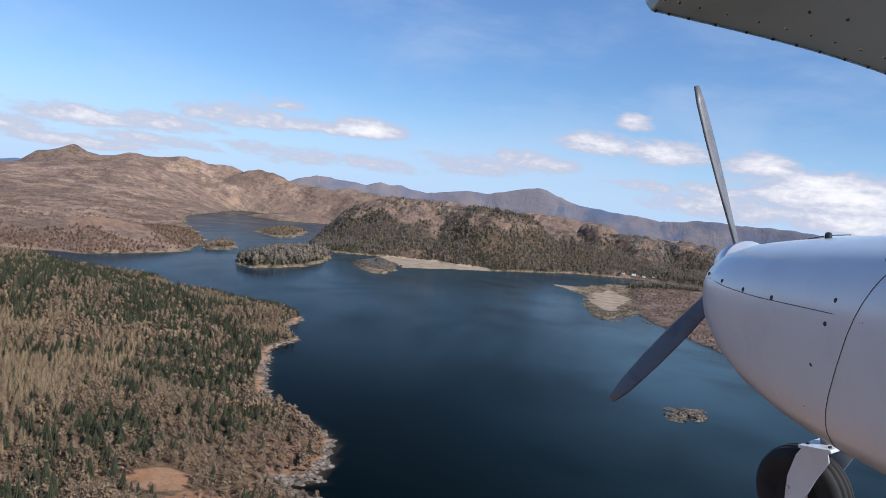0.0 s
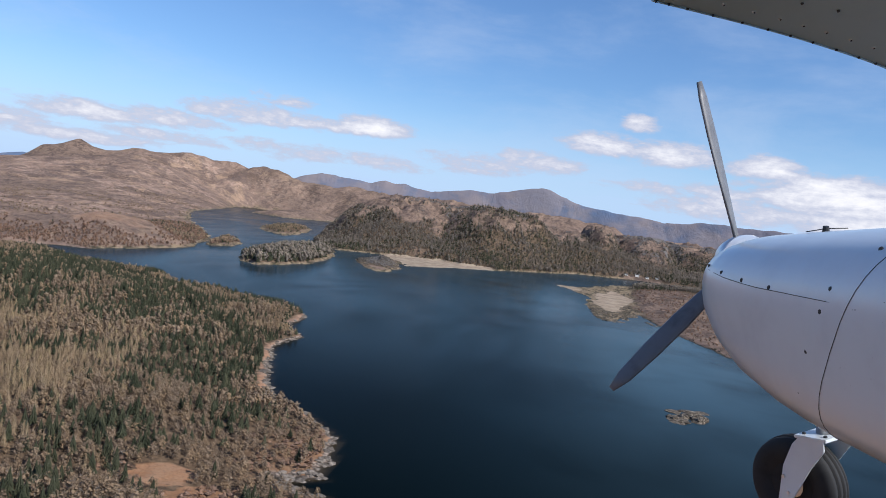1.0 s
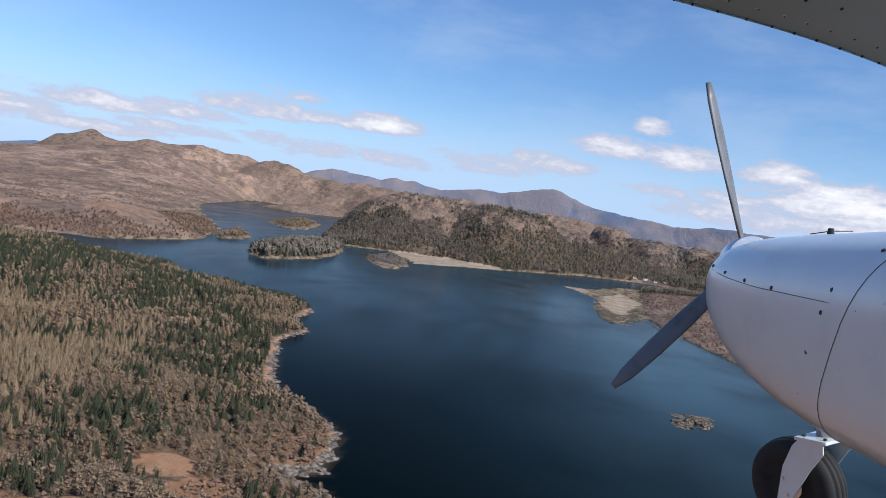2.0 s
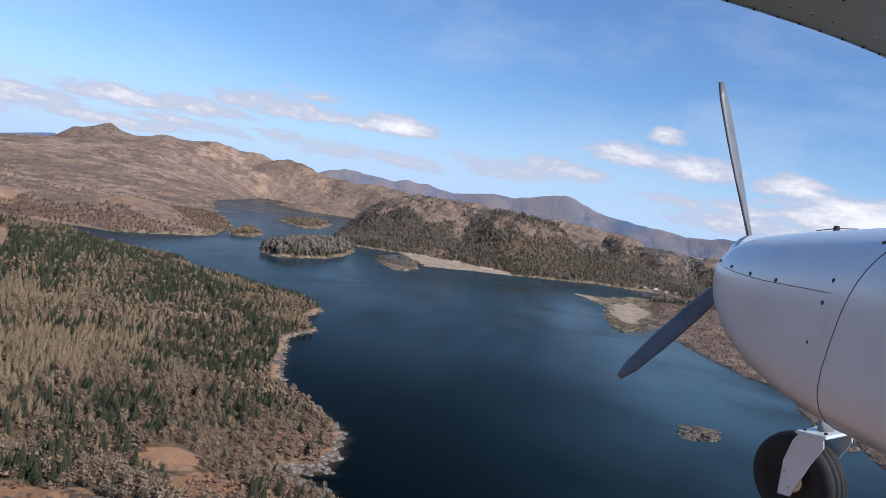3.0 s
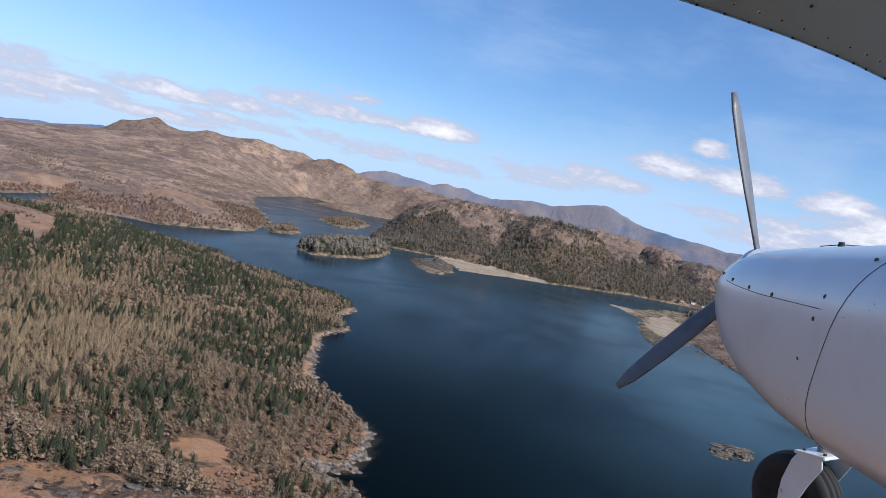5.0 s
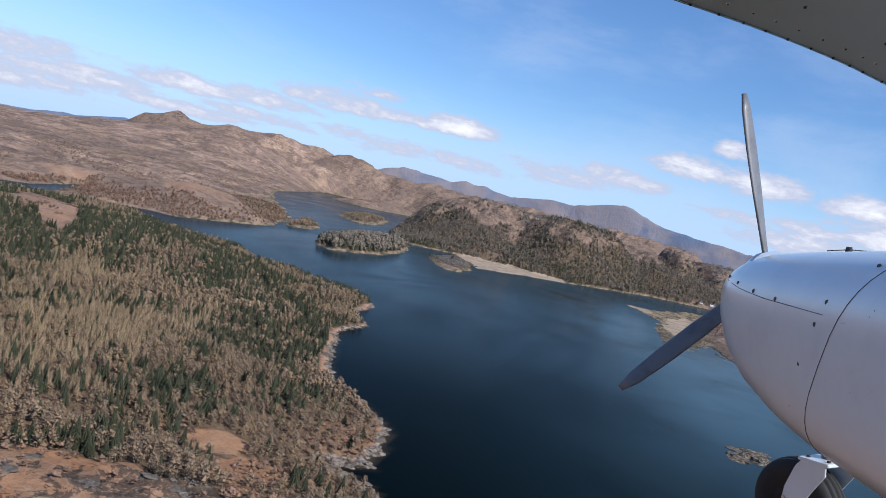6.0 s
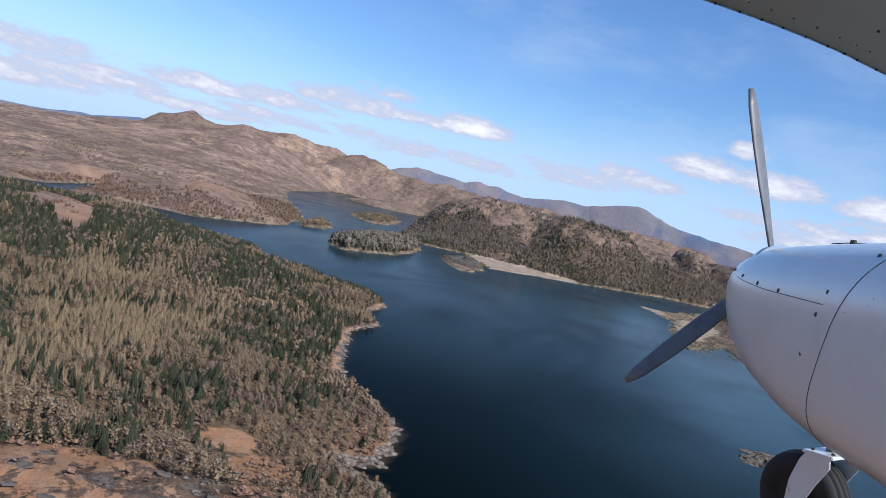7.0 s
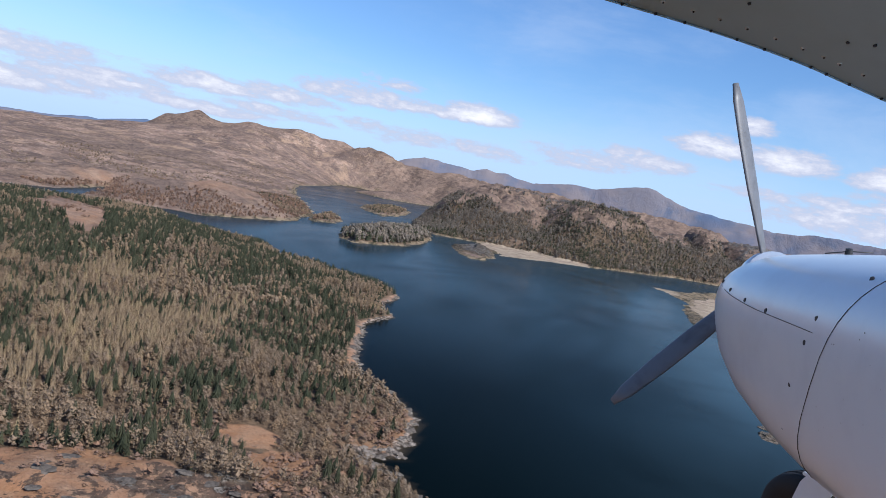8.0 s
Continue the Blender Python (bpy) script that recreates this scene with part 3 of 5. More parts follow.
# stands of one kind: centre, then two half axes
SPRUCE_STANDS = [(-276, 503, 19, 26, 11, -13), (-231, 524, 10, 13, 22, -34), (-216, 637, 11, 16, 46, -100), (-359, 873, 26, 84, 44, -86), (-575, 981, 10, 201, 104, -149), (-219, 428, 12, 12, 12, -15), (-377, 665, 15, 38, 14, -19), (-275, 709, 18, 35, 28, -55), (-288, 811, 14, 32, 40, -89), (-508, 815, 13, 89, 52, -68), (-446, 949, 14, 74, 54, -95)]
LARCH_STANDS = [(-323, 586, 29, 54, 49, -65), (-326, 680, 12, 26, 43, -68), (-249, 468, 16, 18, 11, -14), (-434, 694, 9, 33, 29, -36), (-207, 464, 8, 9, 12, -18)]
GLADES = [(-181, 476, 13, 13, 9, -15), (-153, 455, 13, 12, 11, -19), (-595, 854, 2, 24, 46, -54)]


def stand(x, y, patches):
    """1 within any of the oblique patches, fading to 0 outside."""
    out = np.zeros(x.shape)
    for cx, cy, ax, ay, bx, by in patches:
        det = ax * by - ay * bx
        u, v = ((x - cx) * by - (y - cy) * bx) / det, ((y - cy) * ax - (x - cx) * ay) / det
        out = np.maximum(out, np.exp(-((u * u + v * v) ** 1.5)))
    return out


PEN_TOPS = np.clip(dome(GX, GY, -870, 1590, 0.9, 60, 130, 14, 2.0) + dome(GX, GY, -1090, 1440, 0.9, 90, 55, 0, 2.0) + 0.6 * fbm(GX, GY, 60, 4, 74), 0, 0.5) * (GX < -800) * (GX > -1250) * (GY > 1200) * (GY < 1900)
# orange grass fades out northward, leaving the haze-greyed tones beyond
UNHAZED_GRASS = np.clip(1.4 - GY / 1000, 0, 1) * (GX < 100) * np.clip(1.1 + 0.3 * fbm(GX, GY, 50, 3, 72), 0, 1)
UNHAZED_GRASS = np.maximum.reduce([UNHAZED_GRASS, PEN_TOPS, 0.75 * stand(GX, GY, GLADES)])
HEATH = np.clip(0.5 - 0.5 * PEN_TOPS - 0.8 * stand(GX, GY, GLADES) + 0.5 * fbm(GX, GY, 90, 4, 71) + 0.35 * ((GX > 60) & (GY < 2300)) - 0.6 * dome(GX, GY, -690, 930, 1.0, 120, 48, -52, 2.0), 0, 1.2)


def cover(x, y):
    """How densely trees stand: spruce, larch, birch and low scrub, 0 to 1 each."""
    x, y = np.asarray(x, float), np.asarray(y, float)
    patch, speck = fbm(x, y, 95, 3, 41), fbm(x, y, 26, 3, 43)
    edge = fbm(x, y, 40, 3, 45) * 16
    d = inside_distance(x, y, NEAR_COAST)
    start = 388 + (x + 230) * 0.42 + edge                       # the wood begins north of the rocky moor
    head = (d > 5) & (y > start) & (y < 1300) & (x > -900)
    glade = 1.1 * stand(x, y, GLADES) + dome(x, y, -690, 930, 1.0, 120, 48, -52, 2.0)
    head = head & (glade + speck * 0.25 < 0.5)
    north = np.clip((y - 640 - (x + 400) * 0.5) / 140, 0, 1)
    coastal = np.exp(-np.maximum(d, 0) / 50) * np.clip((720 - y) / 90, 0, 1)
    dark, tan = stand(x + edge, y, SPRUCE_STANDS), stand(x, y + edge, LARCH_STANDS)
    spruce = np.clip(0.52 * dark + 0.75 * (0.6 * patch + 0.9 * speck) + 0.24 + 0.36 * north - 0.5 * tan * (1 - dark) - coastal * 0.6, 0.04, 0.8) * head
    larch = np.clip(0.3 + 0.75 * tan - spruce - coastal * 0.8 - np.clip((x + 250) / 60, 0, 1) * 0.5 + 0.4 * fbm(x, y, 60, 3, 47), 0, 1) * head
    rough_point = stand(x, y, [(-132, 534, 20, 20, 16, -42)])
    birch = np.clip(0.97 - spruce - larch - 0.75 * rough_point, 0.08, 1) * head
    scrub = ((d > 6) & (y > 270) & (y < start + 70) & (x > -330)) * np.clip(np.maximum(0.35 + (x + 170) / 60, 0.22) + speck * 0.7 + patch * 0.4, 0, 1)
    scrub = np.maximum(scrub, 0.9 * rough_point * (d > 5) + 0.3 * (glade > 0.3) * (speck > 0.35) * (d > 5))
    return spruce, larch, birch, scrub


def hill_want(x, y, z):
    """Share of the hill above the strand that is wooded."""
    n = fbm(x, y, 130, 4, 91) + 0.5 * fbm(x, y, 35, 3, 92)
    face = np.clip((112 + 24 * n - z) / 22, 0, 1) + np.exp(-(((x + 190) / 170) ** 2 + ((y - 2500) / 170) ** 2)) * 0.8
    cliff = np.clip((x - 20 + 90 * n) / 150, 0, 1) * np.clip((z - 52 - 30 * n) / 26, 0, 1)      # bare crags, wooded foot
    face = face * (1 - 0.55 * cliff)
    garden = np.exp(-((x - 250) / 70) ** 2 - ((y - 2503) / 16) ** 2)
    return np.clip(face * 0.95 + 0.4 * n, 0, 0.95) * np.clip((3000 - y) / 150, 0, 1) * (1 - np.clip(garden * 1.5, 0, 1)) * np.clip(1.2 * face + 0.2, 0, 1)


near = (GX > -950) & (GX < 0) & (GY > 250) & (GY < 1300)
sp, la, bi, sc = cover(GX[near], GY[near])
WOOD[near] = np.clip((sp + la + bi) * 0.95 + sc * 0.25, 0, 0.92)
hill_face = (GX > -700) & (GX < 1000) & (GY > 2050) & (GY < 3020)
WOOD[hill_face] = hill_want(GX[hill_face], GY[hill_face], GZ[hill_face]) * 0.9
on_isle = (GX > -620) & (GX < -460) & (GY > 1440) & (GY < 2000) & (GZ > 3)
WOOD[on_isle] = 0.85
on_spit = (GX > -450) & (GX < -315) & (GY > 1720) & (GY < 2010) & (GZ > 2)
WOOD[on_spit] = 0.8
ground = new("ground", grid_mesh("ground", XS, YS, GZ, GROUND, (("sand", SAND), ("rock", ROCKY), ("wood", WOOD), ("heath", HEATH), ("hillside", HILLSIDE), ("unhazed_grass", UNHAZED_GRASS), ("flats", FLATS * (GZ < 3.5)))))
tagged(ground, "brown bracken moor, rock and woodland floor round a sea loch", "ground", kind="structure")

WX = steps((-4900, -1700, 320, 60), (-1700, -620, 40, 18), (-620, -420, 10, 6), (-420, 0, 5.5, 5.5), (0, 500, 7, 9), (500, 4900, 15, 300))
WY = steps((-4900, 200, 400, 40), (200, 430, 30, 6), (430, 1050, 5.5, 5.5), (1050, 1200, 6, 9), (1200, 2600, 10, 20), (2600, 4950, 30, 100))
VX, VY = np.meshgrid(WX, WY, indexing="ij")
BED, WSAND, _, _ = land(VX, VY)
shoal = np.clip(1 + BED / 1.4, 0, 1) ** 2.5
# milky silt off the eastern shore and the sand flats
silt_sheen = np.clip(np.exp(-(((VX - 140) / 230) ** 2 + ((VY - 1150) / 450) ** 2)) * 1.2, 0, 1) * np.clip((VX + 130) / 220, 0, 1)
silt_sheen = np.maximum(silt_sheen, 1.0 * np.exp(-(((VX - 20) / 190) ** 2 + ((VY - 1600) / 420) ** 2)))
# mid and far loch: lighter blue colour stands in for reflected sky
silt_sheen = np.maximum(silt_sheen, 0.5 * np.clip((VY - 700) / 700, 0, 1) * np.clip((4300 - VY) / 500, 0.3, 1))
water = new("water", grid_mesh("water", WX, WY, np.zeros(VX.shape), WATER, (("shoal", shoal * 0.75), ("silt_sheen", silt_sheen))))
tagged(water, "dark blue calm sea loch water with faint wind streaks", "water", kind="structure")

# ---------------------------------------------------------------- far mountains, a ring of relief behind everything
# bearing in degrees, crest height in metres
SKYLINE = [(-75, 60), (-50, 30), (-45, 45), (-42, 70), (-38.7, 95), (-36.9, 128), (-35.8, 140), (-34.9, 130), (-29.0, 60),
           (-25.2, 40), (-22.5, 80), (-20.8, 130), (-19.4, 170), (-18.2, 218), (-17.1, 244), (-14.6, 234), (-13.4, 228), (-12.6, 250), (-12.0, 242), (-11.2, 252), (-10.5, 238), (-9.2, 224), (-7.6, 250), (-6.4, 262), (-4.7, 260),
           (-3.1, 292), (-2.2, 316), (-1.5, 324), (-0.8, 312), (0.0, 280), (1.3, 256), (2.7, 238), (5.1, 234), (7.1, 212), (9.0, 231), (11.2, 242), (12.7, 235), (16.3, 238), (19.7, 215), (26, 190), (40, 165), (100, 150)]
AZ = np.radians(np.arange(-75, 100, 0.18))
RR = np.linspace(4700, 4940, 34)
A, R = np.meshgrid(AZ, RR, indexing="ij")
deg = np.degrees(A)
PX, PY = R * np.sin(A), R * np.cos(A)
bent = deg + 0.9 * fbm(PX, PY, 260, 4, 63) * np.clip((4850 - R) / 200, 0, 1)
U, V = A * 4600, R * 1.3
rel = np.clip((R - 4700) / 170, 0, 1)
crest = np.interp(bent, [a for a, _ in SKYLINE], [z for _, z in SKYLINE]) + 7 * rel ** 5 * fbm(U, U * 0.3, 110, 5, 64, 0.5)
spurs = ridged(U + 0.5 * V, V, 380, 5, 62)
HZ = crest * (rel ** 1.25) * (1 + (1 - rel) * 0.3 * spurs) - 14 * (1 - rel) - np.clip((R - 4880) / 60, 0, 1) ** 2 * 60
idx = np.arange(A.size).reshape(A.shape)
quads = np.stack([idx[:-1, :-1], idx[:-1, 1:], idx[1:, 1:], idx[1:, :-1]], -1).reshape(-1, 4)
far = new("backdrop", mesh_from("backdrop", np.stack([PX, PY, HZ], -1).reshape(-1, 3), quads[:, ::-1].copy(), HAZED_HILLS, (), True))
tagged(far, "distant mountains along the horizon, painted haze-blue", "mountains", kind="structure")

# ---------------------------------------------------------------- trees
rng = np.random.default_rng(5)


def spruce_shape(seed, tiers=6, points=7, wide=0.19, droop=0.055):
    """Unit-high spruce: drooping ragged whorls. Returns verts, faces of the crown."""
    r = np.random.default_rng(seed)
    verts, faces = [], []
    for i in range(tiers):
        f = i / (tiers - 1)
        top, low, rad = 0.32 + 0.68 * f + 0.10 * (1 - f), 0.10 + 0.74 * f, wide * (1 - f) ** 0.8 + wide * 0.18
        top = min(top, 1.0)
        base = len(verts)
        verts.append((0, 0, top))
        turn = r.uniform(0, 6.28)
        for j in range(points * 2):
            a = turn + math.pi * j / points
            q = rad * (r.uniform(0.85, 1.2) if j % 2 == 0 else r.uniform(0.4, 0.6))
            verts.append((q * math.cos(a), q * math.sin(a), low + (0.0 if j % 2 == 0 else droop) + r.uniform(-0.02, 0.02)))
        n = points * 2
        faces += [(base, base + 1 + j, base + 1 + (j + 1) % n) for j in range(n)]
    return np.array(verts), np.array(faces)


def twig_shape(seed, count, wide, low, conic, size):
    """Unit-high bare crown: thin upturned sprays of twigs filling a cone (conic 1) or a dome (0)."""
    r = np.random.default_rng(seed)
    verts, faces = [], []
    slim = 0.27 if conic else 0.3
    for i in range(count):
        h = r.uniform(0, 1) ** (1.25 if conic else 0.85)
        full = (1 - h) ** 0.75 * 0.95 + 0.05 if conic else math.sqrt(max(0.03, 1 - (2 * h - 0.85) ** 2 / 1.35))
        a, q = r.uniform(0, 6.28), wide * full * math.sqrt(r.uniform(0.1, 1))
        c = np.array((q * math.cos(a), q * math.sin(a), low + (0.97 - low) * h))
        out = np.array((math.cos(a), math.sin(a), r.uniform(0.2, 1.3) if not conic else r.uniform(0.5, 2.2)))
        out += r.normal(0, 0.35, 3)
        out /= np.linalg.norm(out)
        side = np.cross(out, r.normal(0, 1, 3))
        side /= np.linalg.norm(side)
        s = size * r.uniform(0.7, 1.35)
        base = len(verts)
        verts += [c - out * s * 0.6 , c + out * s * 0.25 + side * s * slim, c + out * s, c + out * s * 0.15 - side * s * slim]
        faces += [(base, base + 1, base + 2), (base, base + 2, base + 3)]
    return np.array(verts), np.array(faces)


def clump_shape(seed, count, wide, low, size):
    """Unit-high rounded crown of loose clumps of fine twigs."""
    r = np.random.default_rng(seed)
    verts, faces = [], []
    for i in range(count):
        a = 2.4 * i + r.uniform(-0.5, 0.5)
        h = (i + 0.5) / count
        q = wide * math.sqrt(max(0.02, 1 - (1.9 * h - 0.8) ** 2)) * r.uniform(0.55, 1.0)
        c = np.array((q * math.cos(a), q * math.sin(a), low + (0.88 - low) * h))
        s = size * r.uniform(0.75, 1.3)
        base = len(verts)
        verts += [c + (0, 0, s * r.uniform(0.9, 1.4)), c - (0, 0, s * r.uniform(0.5, 0.9))]
        turn = r.uniform(0, 6.28)
        for j in range(5):
            b = turn + j * 1.2566 + r.uniform(-0.25, 0.25)
            w = s * r.uniform(0.65, 1.25)
            verts.append(c + (w * math.cos(b), w * math.sin(b), s * r.uniform(-0.45, 0.45)))
        for j in range(5):
            k0, k1 = base + 2 + j, base + 2 + (j + 1) % 5
            faces += [(base, k0, k1), (base + 1, k1, k0)]
    return np.array(verts), np.array(faces)


def trunk_shape(low, thick):
    a = np.arange(4) * math.pi / 2
    v = np.concatenate([np.stack([thick * np.cos(a), thick * np.sin(a), np.full(4, -0.06)], -1), [[0, 0, low]]])
    return v, np.array([(i, (i + 1) % 4, 4) for i in range(4)])


def limbs_shape(seed, count, low, high, reach, thick):
    """Tapered limbs leaving the trunk between low and high."""
    r = np.random.default_rng(seed)
    verts, faces = [], []
    for i in range(count):
        z = low + (high - low) * (i + 0.5) / count
        a = r.uniform(0, 6.28)
        out = np.array((math.cos(a), math.sin(a), r.uniform(0.3, 0.9))) * reach * r.uniform(0.7, 1.1)
        side = np.array((-math.sin(a), math.cos(a), 0)) * thick
        p = np.array((0, 0, z))
        base = len(verts)
        verts += [p + side, p - side, p + np.array((0, 0, thick * 1.6)), p + out]
        faces += [(base, base + 1, base + 3), (base + 1, base + 2, base + 3), (base + 2, base, base + 3)]
    return np.array(verts), np.array(faces)


def joined(pieces):
    verts, faces, n = [], [], 0
    for v, f in pieces:
        verts.append(v)
        faces.append(f + n)
        n += len(v)
    return np.concatenate(verts), np.concatenate(faces)


def scatter(name, shapes, places, heights, material, label, category, spread=1.0, even=False, smooth=False):
    """One joined mass of trees: each of the shapes set at its share of the places."""
    verts, faces, tints, n = [], [], [], 0
    pick = rng.integers(0, len(shapes), len(places))
    for s, (v, f) in enumerate(shapes):
        at = places[pick == s]
        if not len(at):
            continue
        tall = heights[pick == s]
        turn = rng.uniform(0, 6.28, len(at))
        wide = (tall if even else tall ** 0.7 * 2.0) * spread * rng.uniform(0.8, 1.2, len(at))
        c, q = np.cos(turn)[:, None], np.sin(turn)[:, None]
        x = (v[None, :, 0] * c - v[None, :, 1] * q) * wide[:, None] + at[:, None, 0]
        y = (v[None, :, 0] * q + v[None, :, 1] * c) * wide[:, None] + at[:, None, 1]
        z = v[None, :, 2] * tall[:, None] + at[:, None, 2]
        verts.append(np.stack([x, y, z], -1).reshape(-1, 3))
        faces.append((f[None] + (np.arange(len(at)) * len(v))[:, None, None] + n).reshape(-1, 3))
        tints.append(np.repeat(rng.uniform(0, 1, len(at)), len(v)))
        n += len(at) * len(v)
    ob = new(name, mesh_from(name, np.concatenate(verts), np.concatenate(faces), material, (("tint", np.concatenate(tints)),), smooth))
    return tagged(ob, label, category, kind="stuff")


def spots(x0, x1, y0, y1, gap):
    """Jittered places over a rectangle."""
    xs, ys = np.arange(x0, x1, gap), np.arange(y0, y1, gap)
    X, Y = np.meshgrid(xs, ys)
    X = X + rng.uniform(-0.5, 0.5, X.shape) * gap
    Y = Y + rng.uniform(-0.5, 0.5, Y.shape) * gap
    return X.ravel(), Y.ravel()


def rooted(x, y):
    return np.stack([x, y, land(x, y)[0]], -1)


px, py = spots(-900, -25, 370, 1240, 4.2)
keep = (px > -260 - (py - 280) * 0.95 - 60)
px, py = px[keep], py[keep]
sp, la, bi, sc = cover(px, py)
pz, _, prock, _ = land(px, py)
dice = rng.uniform(0, 1, len(px))
ok = pz > 1.6
is_spruce = ok & (dice < sp * 0.95)
is_larch = ok & ~is_spruce & (dice < (sp + la) * 0.95)
is_birch = ok & ~is_spruce & ~is_larch & (dice < (sp + la + bi) * 0.9)
is_scrub = ok & ~is_spruce & ~is_larch & ~is_birch & (dice < (sp + la + bi) * 0.9 + sc * 0.8)
P = np.stack([px, py, pz - 0.2], -1)

SPRUCES = [spruce_shape(s, 5, 5) for s in (1, 2, 3)]
LARCHES = [joined([spruce_shape(s + 40, 5, 5, 0.17, 0.1), twig_shape(s, 8, 0.18, 0.1, 1, 0.09), trunk_shape(0.9, 0.012)]) for s in (4, 5, 6)]
BIRCHES = [joined([clump_shape(s, 3, 0.12, 0.3, 0.16), twig_shape(s, 24, 0.24, 0.1, 0, 0.12), trunk_shape(0.75, 0.016)]) for s in (7, 8, 9)]
SCRUBS = [joined([clump_shape(s, 2, 0.25, 0.2, 0.28), twig_shape(s, 16, 0.5, 0.0, 0, 0.2)]) for s in (10, 11, 12)]
NEAR_SPRUCES = [spruce_shape(s, 6, 6, 0.2, 0.07) for s in (31, 32, 33)]
NEAR_LARCHES = [joined([spruce_shape(s + 40, 5, 6, 0.16, 0.1), twig_shape(s, 24, 0.18, 0.08, 1, 0.08), trunk_shape(0.95, 0.012)]) for s in (34, 35, 36)]
NEAR_BIRCHES = [joined([clump_shape(s, 5, 0.13, 0.25, 0.1), twig_shape(s, 80, 0.24, 0.08, 0, 0.075), trunk_shape(0.75, 0.016)]) for s in (37, 38, 39)]

def single_tree(kind, seed):
    """A tree with its trunk, limbs and crown, one metre tall."""
    root = new(kind + "_tree")
    wood = joined([trunk_shape(0.93, 0.016), limbs_shape(seed, 14, 0.22, 0.85, 0.16 if kind != "birch" else 0.26, 0.006)])
    t = new("trunk", mesh_from("trunk", *wood, BARK))
    if kind == "spruce":
        v, f = spruce_shape(seed, 10, 8)
        m = SPRUCE
    elif kind == "larch":
        v, f = joined([spruce_shape(seed, 6, 6, 0.14, 0.09), twig_shape(seed, 50, 0.16, 0.08, 1, 0.06)])
        m = LARCH
    else:
        v, f = joined([clump_shape(seed, 5, 0.13, 0.3, 0.12), twig_shape(seed, 140, 0.27, 0.08, 0, 0.065)])
        m = BIRCH
    c = new("crown", mesh_from("crown", v, f, m, (("tint", np.full(len(v), 0.5)),)))
    for o in (t, c):
        o.parent = root
    return root


LABELS = {"spruce": "dark green spruce tree standing in mixed woodland", "larch": "bare tan larch tree with upswept twigs in woodland", "birch": "leafless grey-brown birch tree near the shore"}
single = np.zeros(len(px), bool)
for kind, mask, count in (("spruce", is_spruce, 120), ("larch", is_larch, 120), ("birch", is_birch, 120)):
    where = np.flatnonzero(mask & (px > -330) & (py > 415))
    where = where[np.argsort(py[where])][:count]          # the southern edge of the wood
    single[where] = True
    models = [single_tree(kind, 50 + i) for i in range(3)]
    for m in models:
        tagged(m, LABELS[kind], "tree", group=kind + " trees of the wood's edge")
    for n, i in enumerate(where):
        tall = rng.uniform(7.5, 12.5) * (0.85 if kind == "birch" else 1.0)
        m = models[n % 3]
        if n >= 3:
            m = copy_thing(m, Matrix.Identity(4))
        m.matrix_basis = pose(*P[i], rng.uniform(-3, 3), rng.uniform(-3, 3), rng.uniform(0, 360)) @ Matrix.Diagonal((tall, tall, tall, 1))
rest = ~single
near_wood = (py < 600 - 0.3 * (px + 200)) & (py > 400)
for name, mask, far_shapes, near_shapes, low, high, mat, label in (
        ("spruce_wood", is_spruce, SPRUCES, NEAR_SPRUCES, 4.5, 11, SPRUCE, "dense stand of dark green spruce covering the headland"),
        ("larch_wood", is_larch, LARCHES, NEAR_LARCHES, 4.5, 9.5, LARCH, "leafless tan larch plantation covering the headland"),
        ("birch_wood", is_birch, BIRCHES, NEAR_BIRCHES, 4, 9, BIRCH, "leafless grey-brown birch and oak wood"),
        ("scrub", is_scrub, SCRUBS, SCRUBS, 1.6, 4.0, SCRUB, "low leafless purple-brown scrub on the rough slope")):
    for part_of, shapes in ((near_wood, near_shapes), (~near_wood, far_shapes)):
        p = P[mask & rest & part_of]
        tall = low + (high - low) * np.clip(0.5 + 0.35 * fbm(p[:, 0], p[:, 1], 45, 3, 85) + rng.normal(0, 0.25, len(p)), 0, 1.15)
        scatter(name, shapes, p, tall, mat, label, "trees" if name != "scrub" else "shrubs", {"larch_wood": 1.5, "spruce_wood": 1.2}.get(name, 1.05), smooth=name == "birch_wood")

# woods across the water
FAR_SPRUCE = [spruce_shape(s, 3, 3) for s in (21, 22, 23)]
FAR_BARE = [clump_shape(s, 3, 0.2, 0.15, 0.28) for s in (24, 25, 26)]


def far_wood(name, x0, x1, y0, y1, gap, want, dark, low, high, label, bare=BIRCH):
    x, y = spots(x0, x1, y0, y1, gap)
    z, sand_, _, _ = land(x, y)
    good = (z > 2.2) & (sand_ < 0.3) & (rng.uniform(0, 1, len(x)) < want(x, y, z))
    p = np.stack([x, y, z - 0.3], -1)[good]
    green = rng.uniform(0, 1, len(p)) < dark(p[:, 0], p[:, 1])
    scatter(name + "_conifers", FAR_SPRUCE, p[green], rng.uniform(low, high, green.sum()), SPRUCE, "dark green conifers " + label, "trees", 1.5)
    scatter(name + "_bare_trees", FAR_BARE, p[~green], rng.uniform(low, high, (~green).sum()) * 0.85, bare, "leafless grey-brown trees " + label, "trees", 1.0, smooth=True)


far_wood("hillside", -680, 700, 2080, 2900, 6.0, hill_want, lambda x, y: np.clip(0.32 + 0.5 * fbm(x, y, 110, 3, 95) + 0.3 * np.exp(-((x + 190) / 150) ** 2), 0.05, 0.8), 5, 14, "on the steep hill above the strand", GREY_TWIGS)
far_wood("island", -620, -470, 1450, 2000, 5.0, lambda x, y, z: np.clip((z - 2.5) / 3, 0, 0.95), lambda x, y: 0.42 + 0 * x, 8, 19, "covering the small rocky island", GREY_TWIGS)
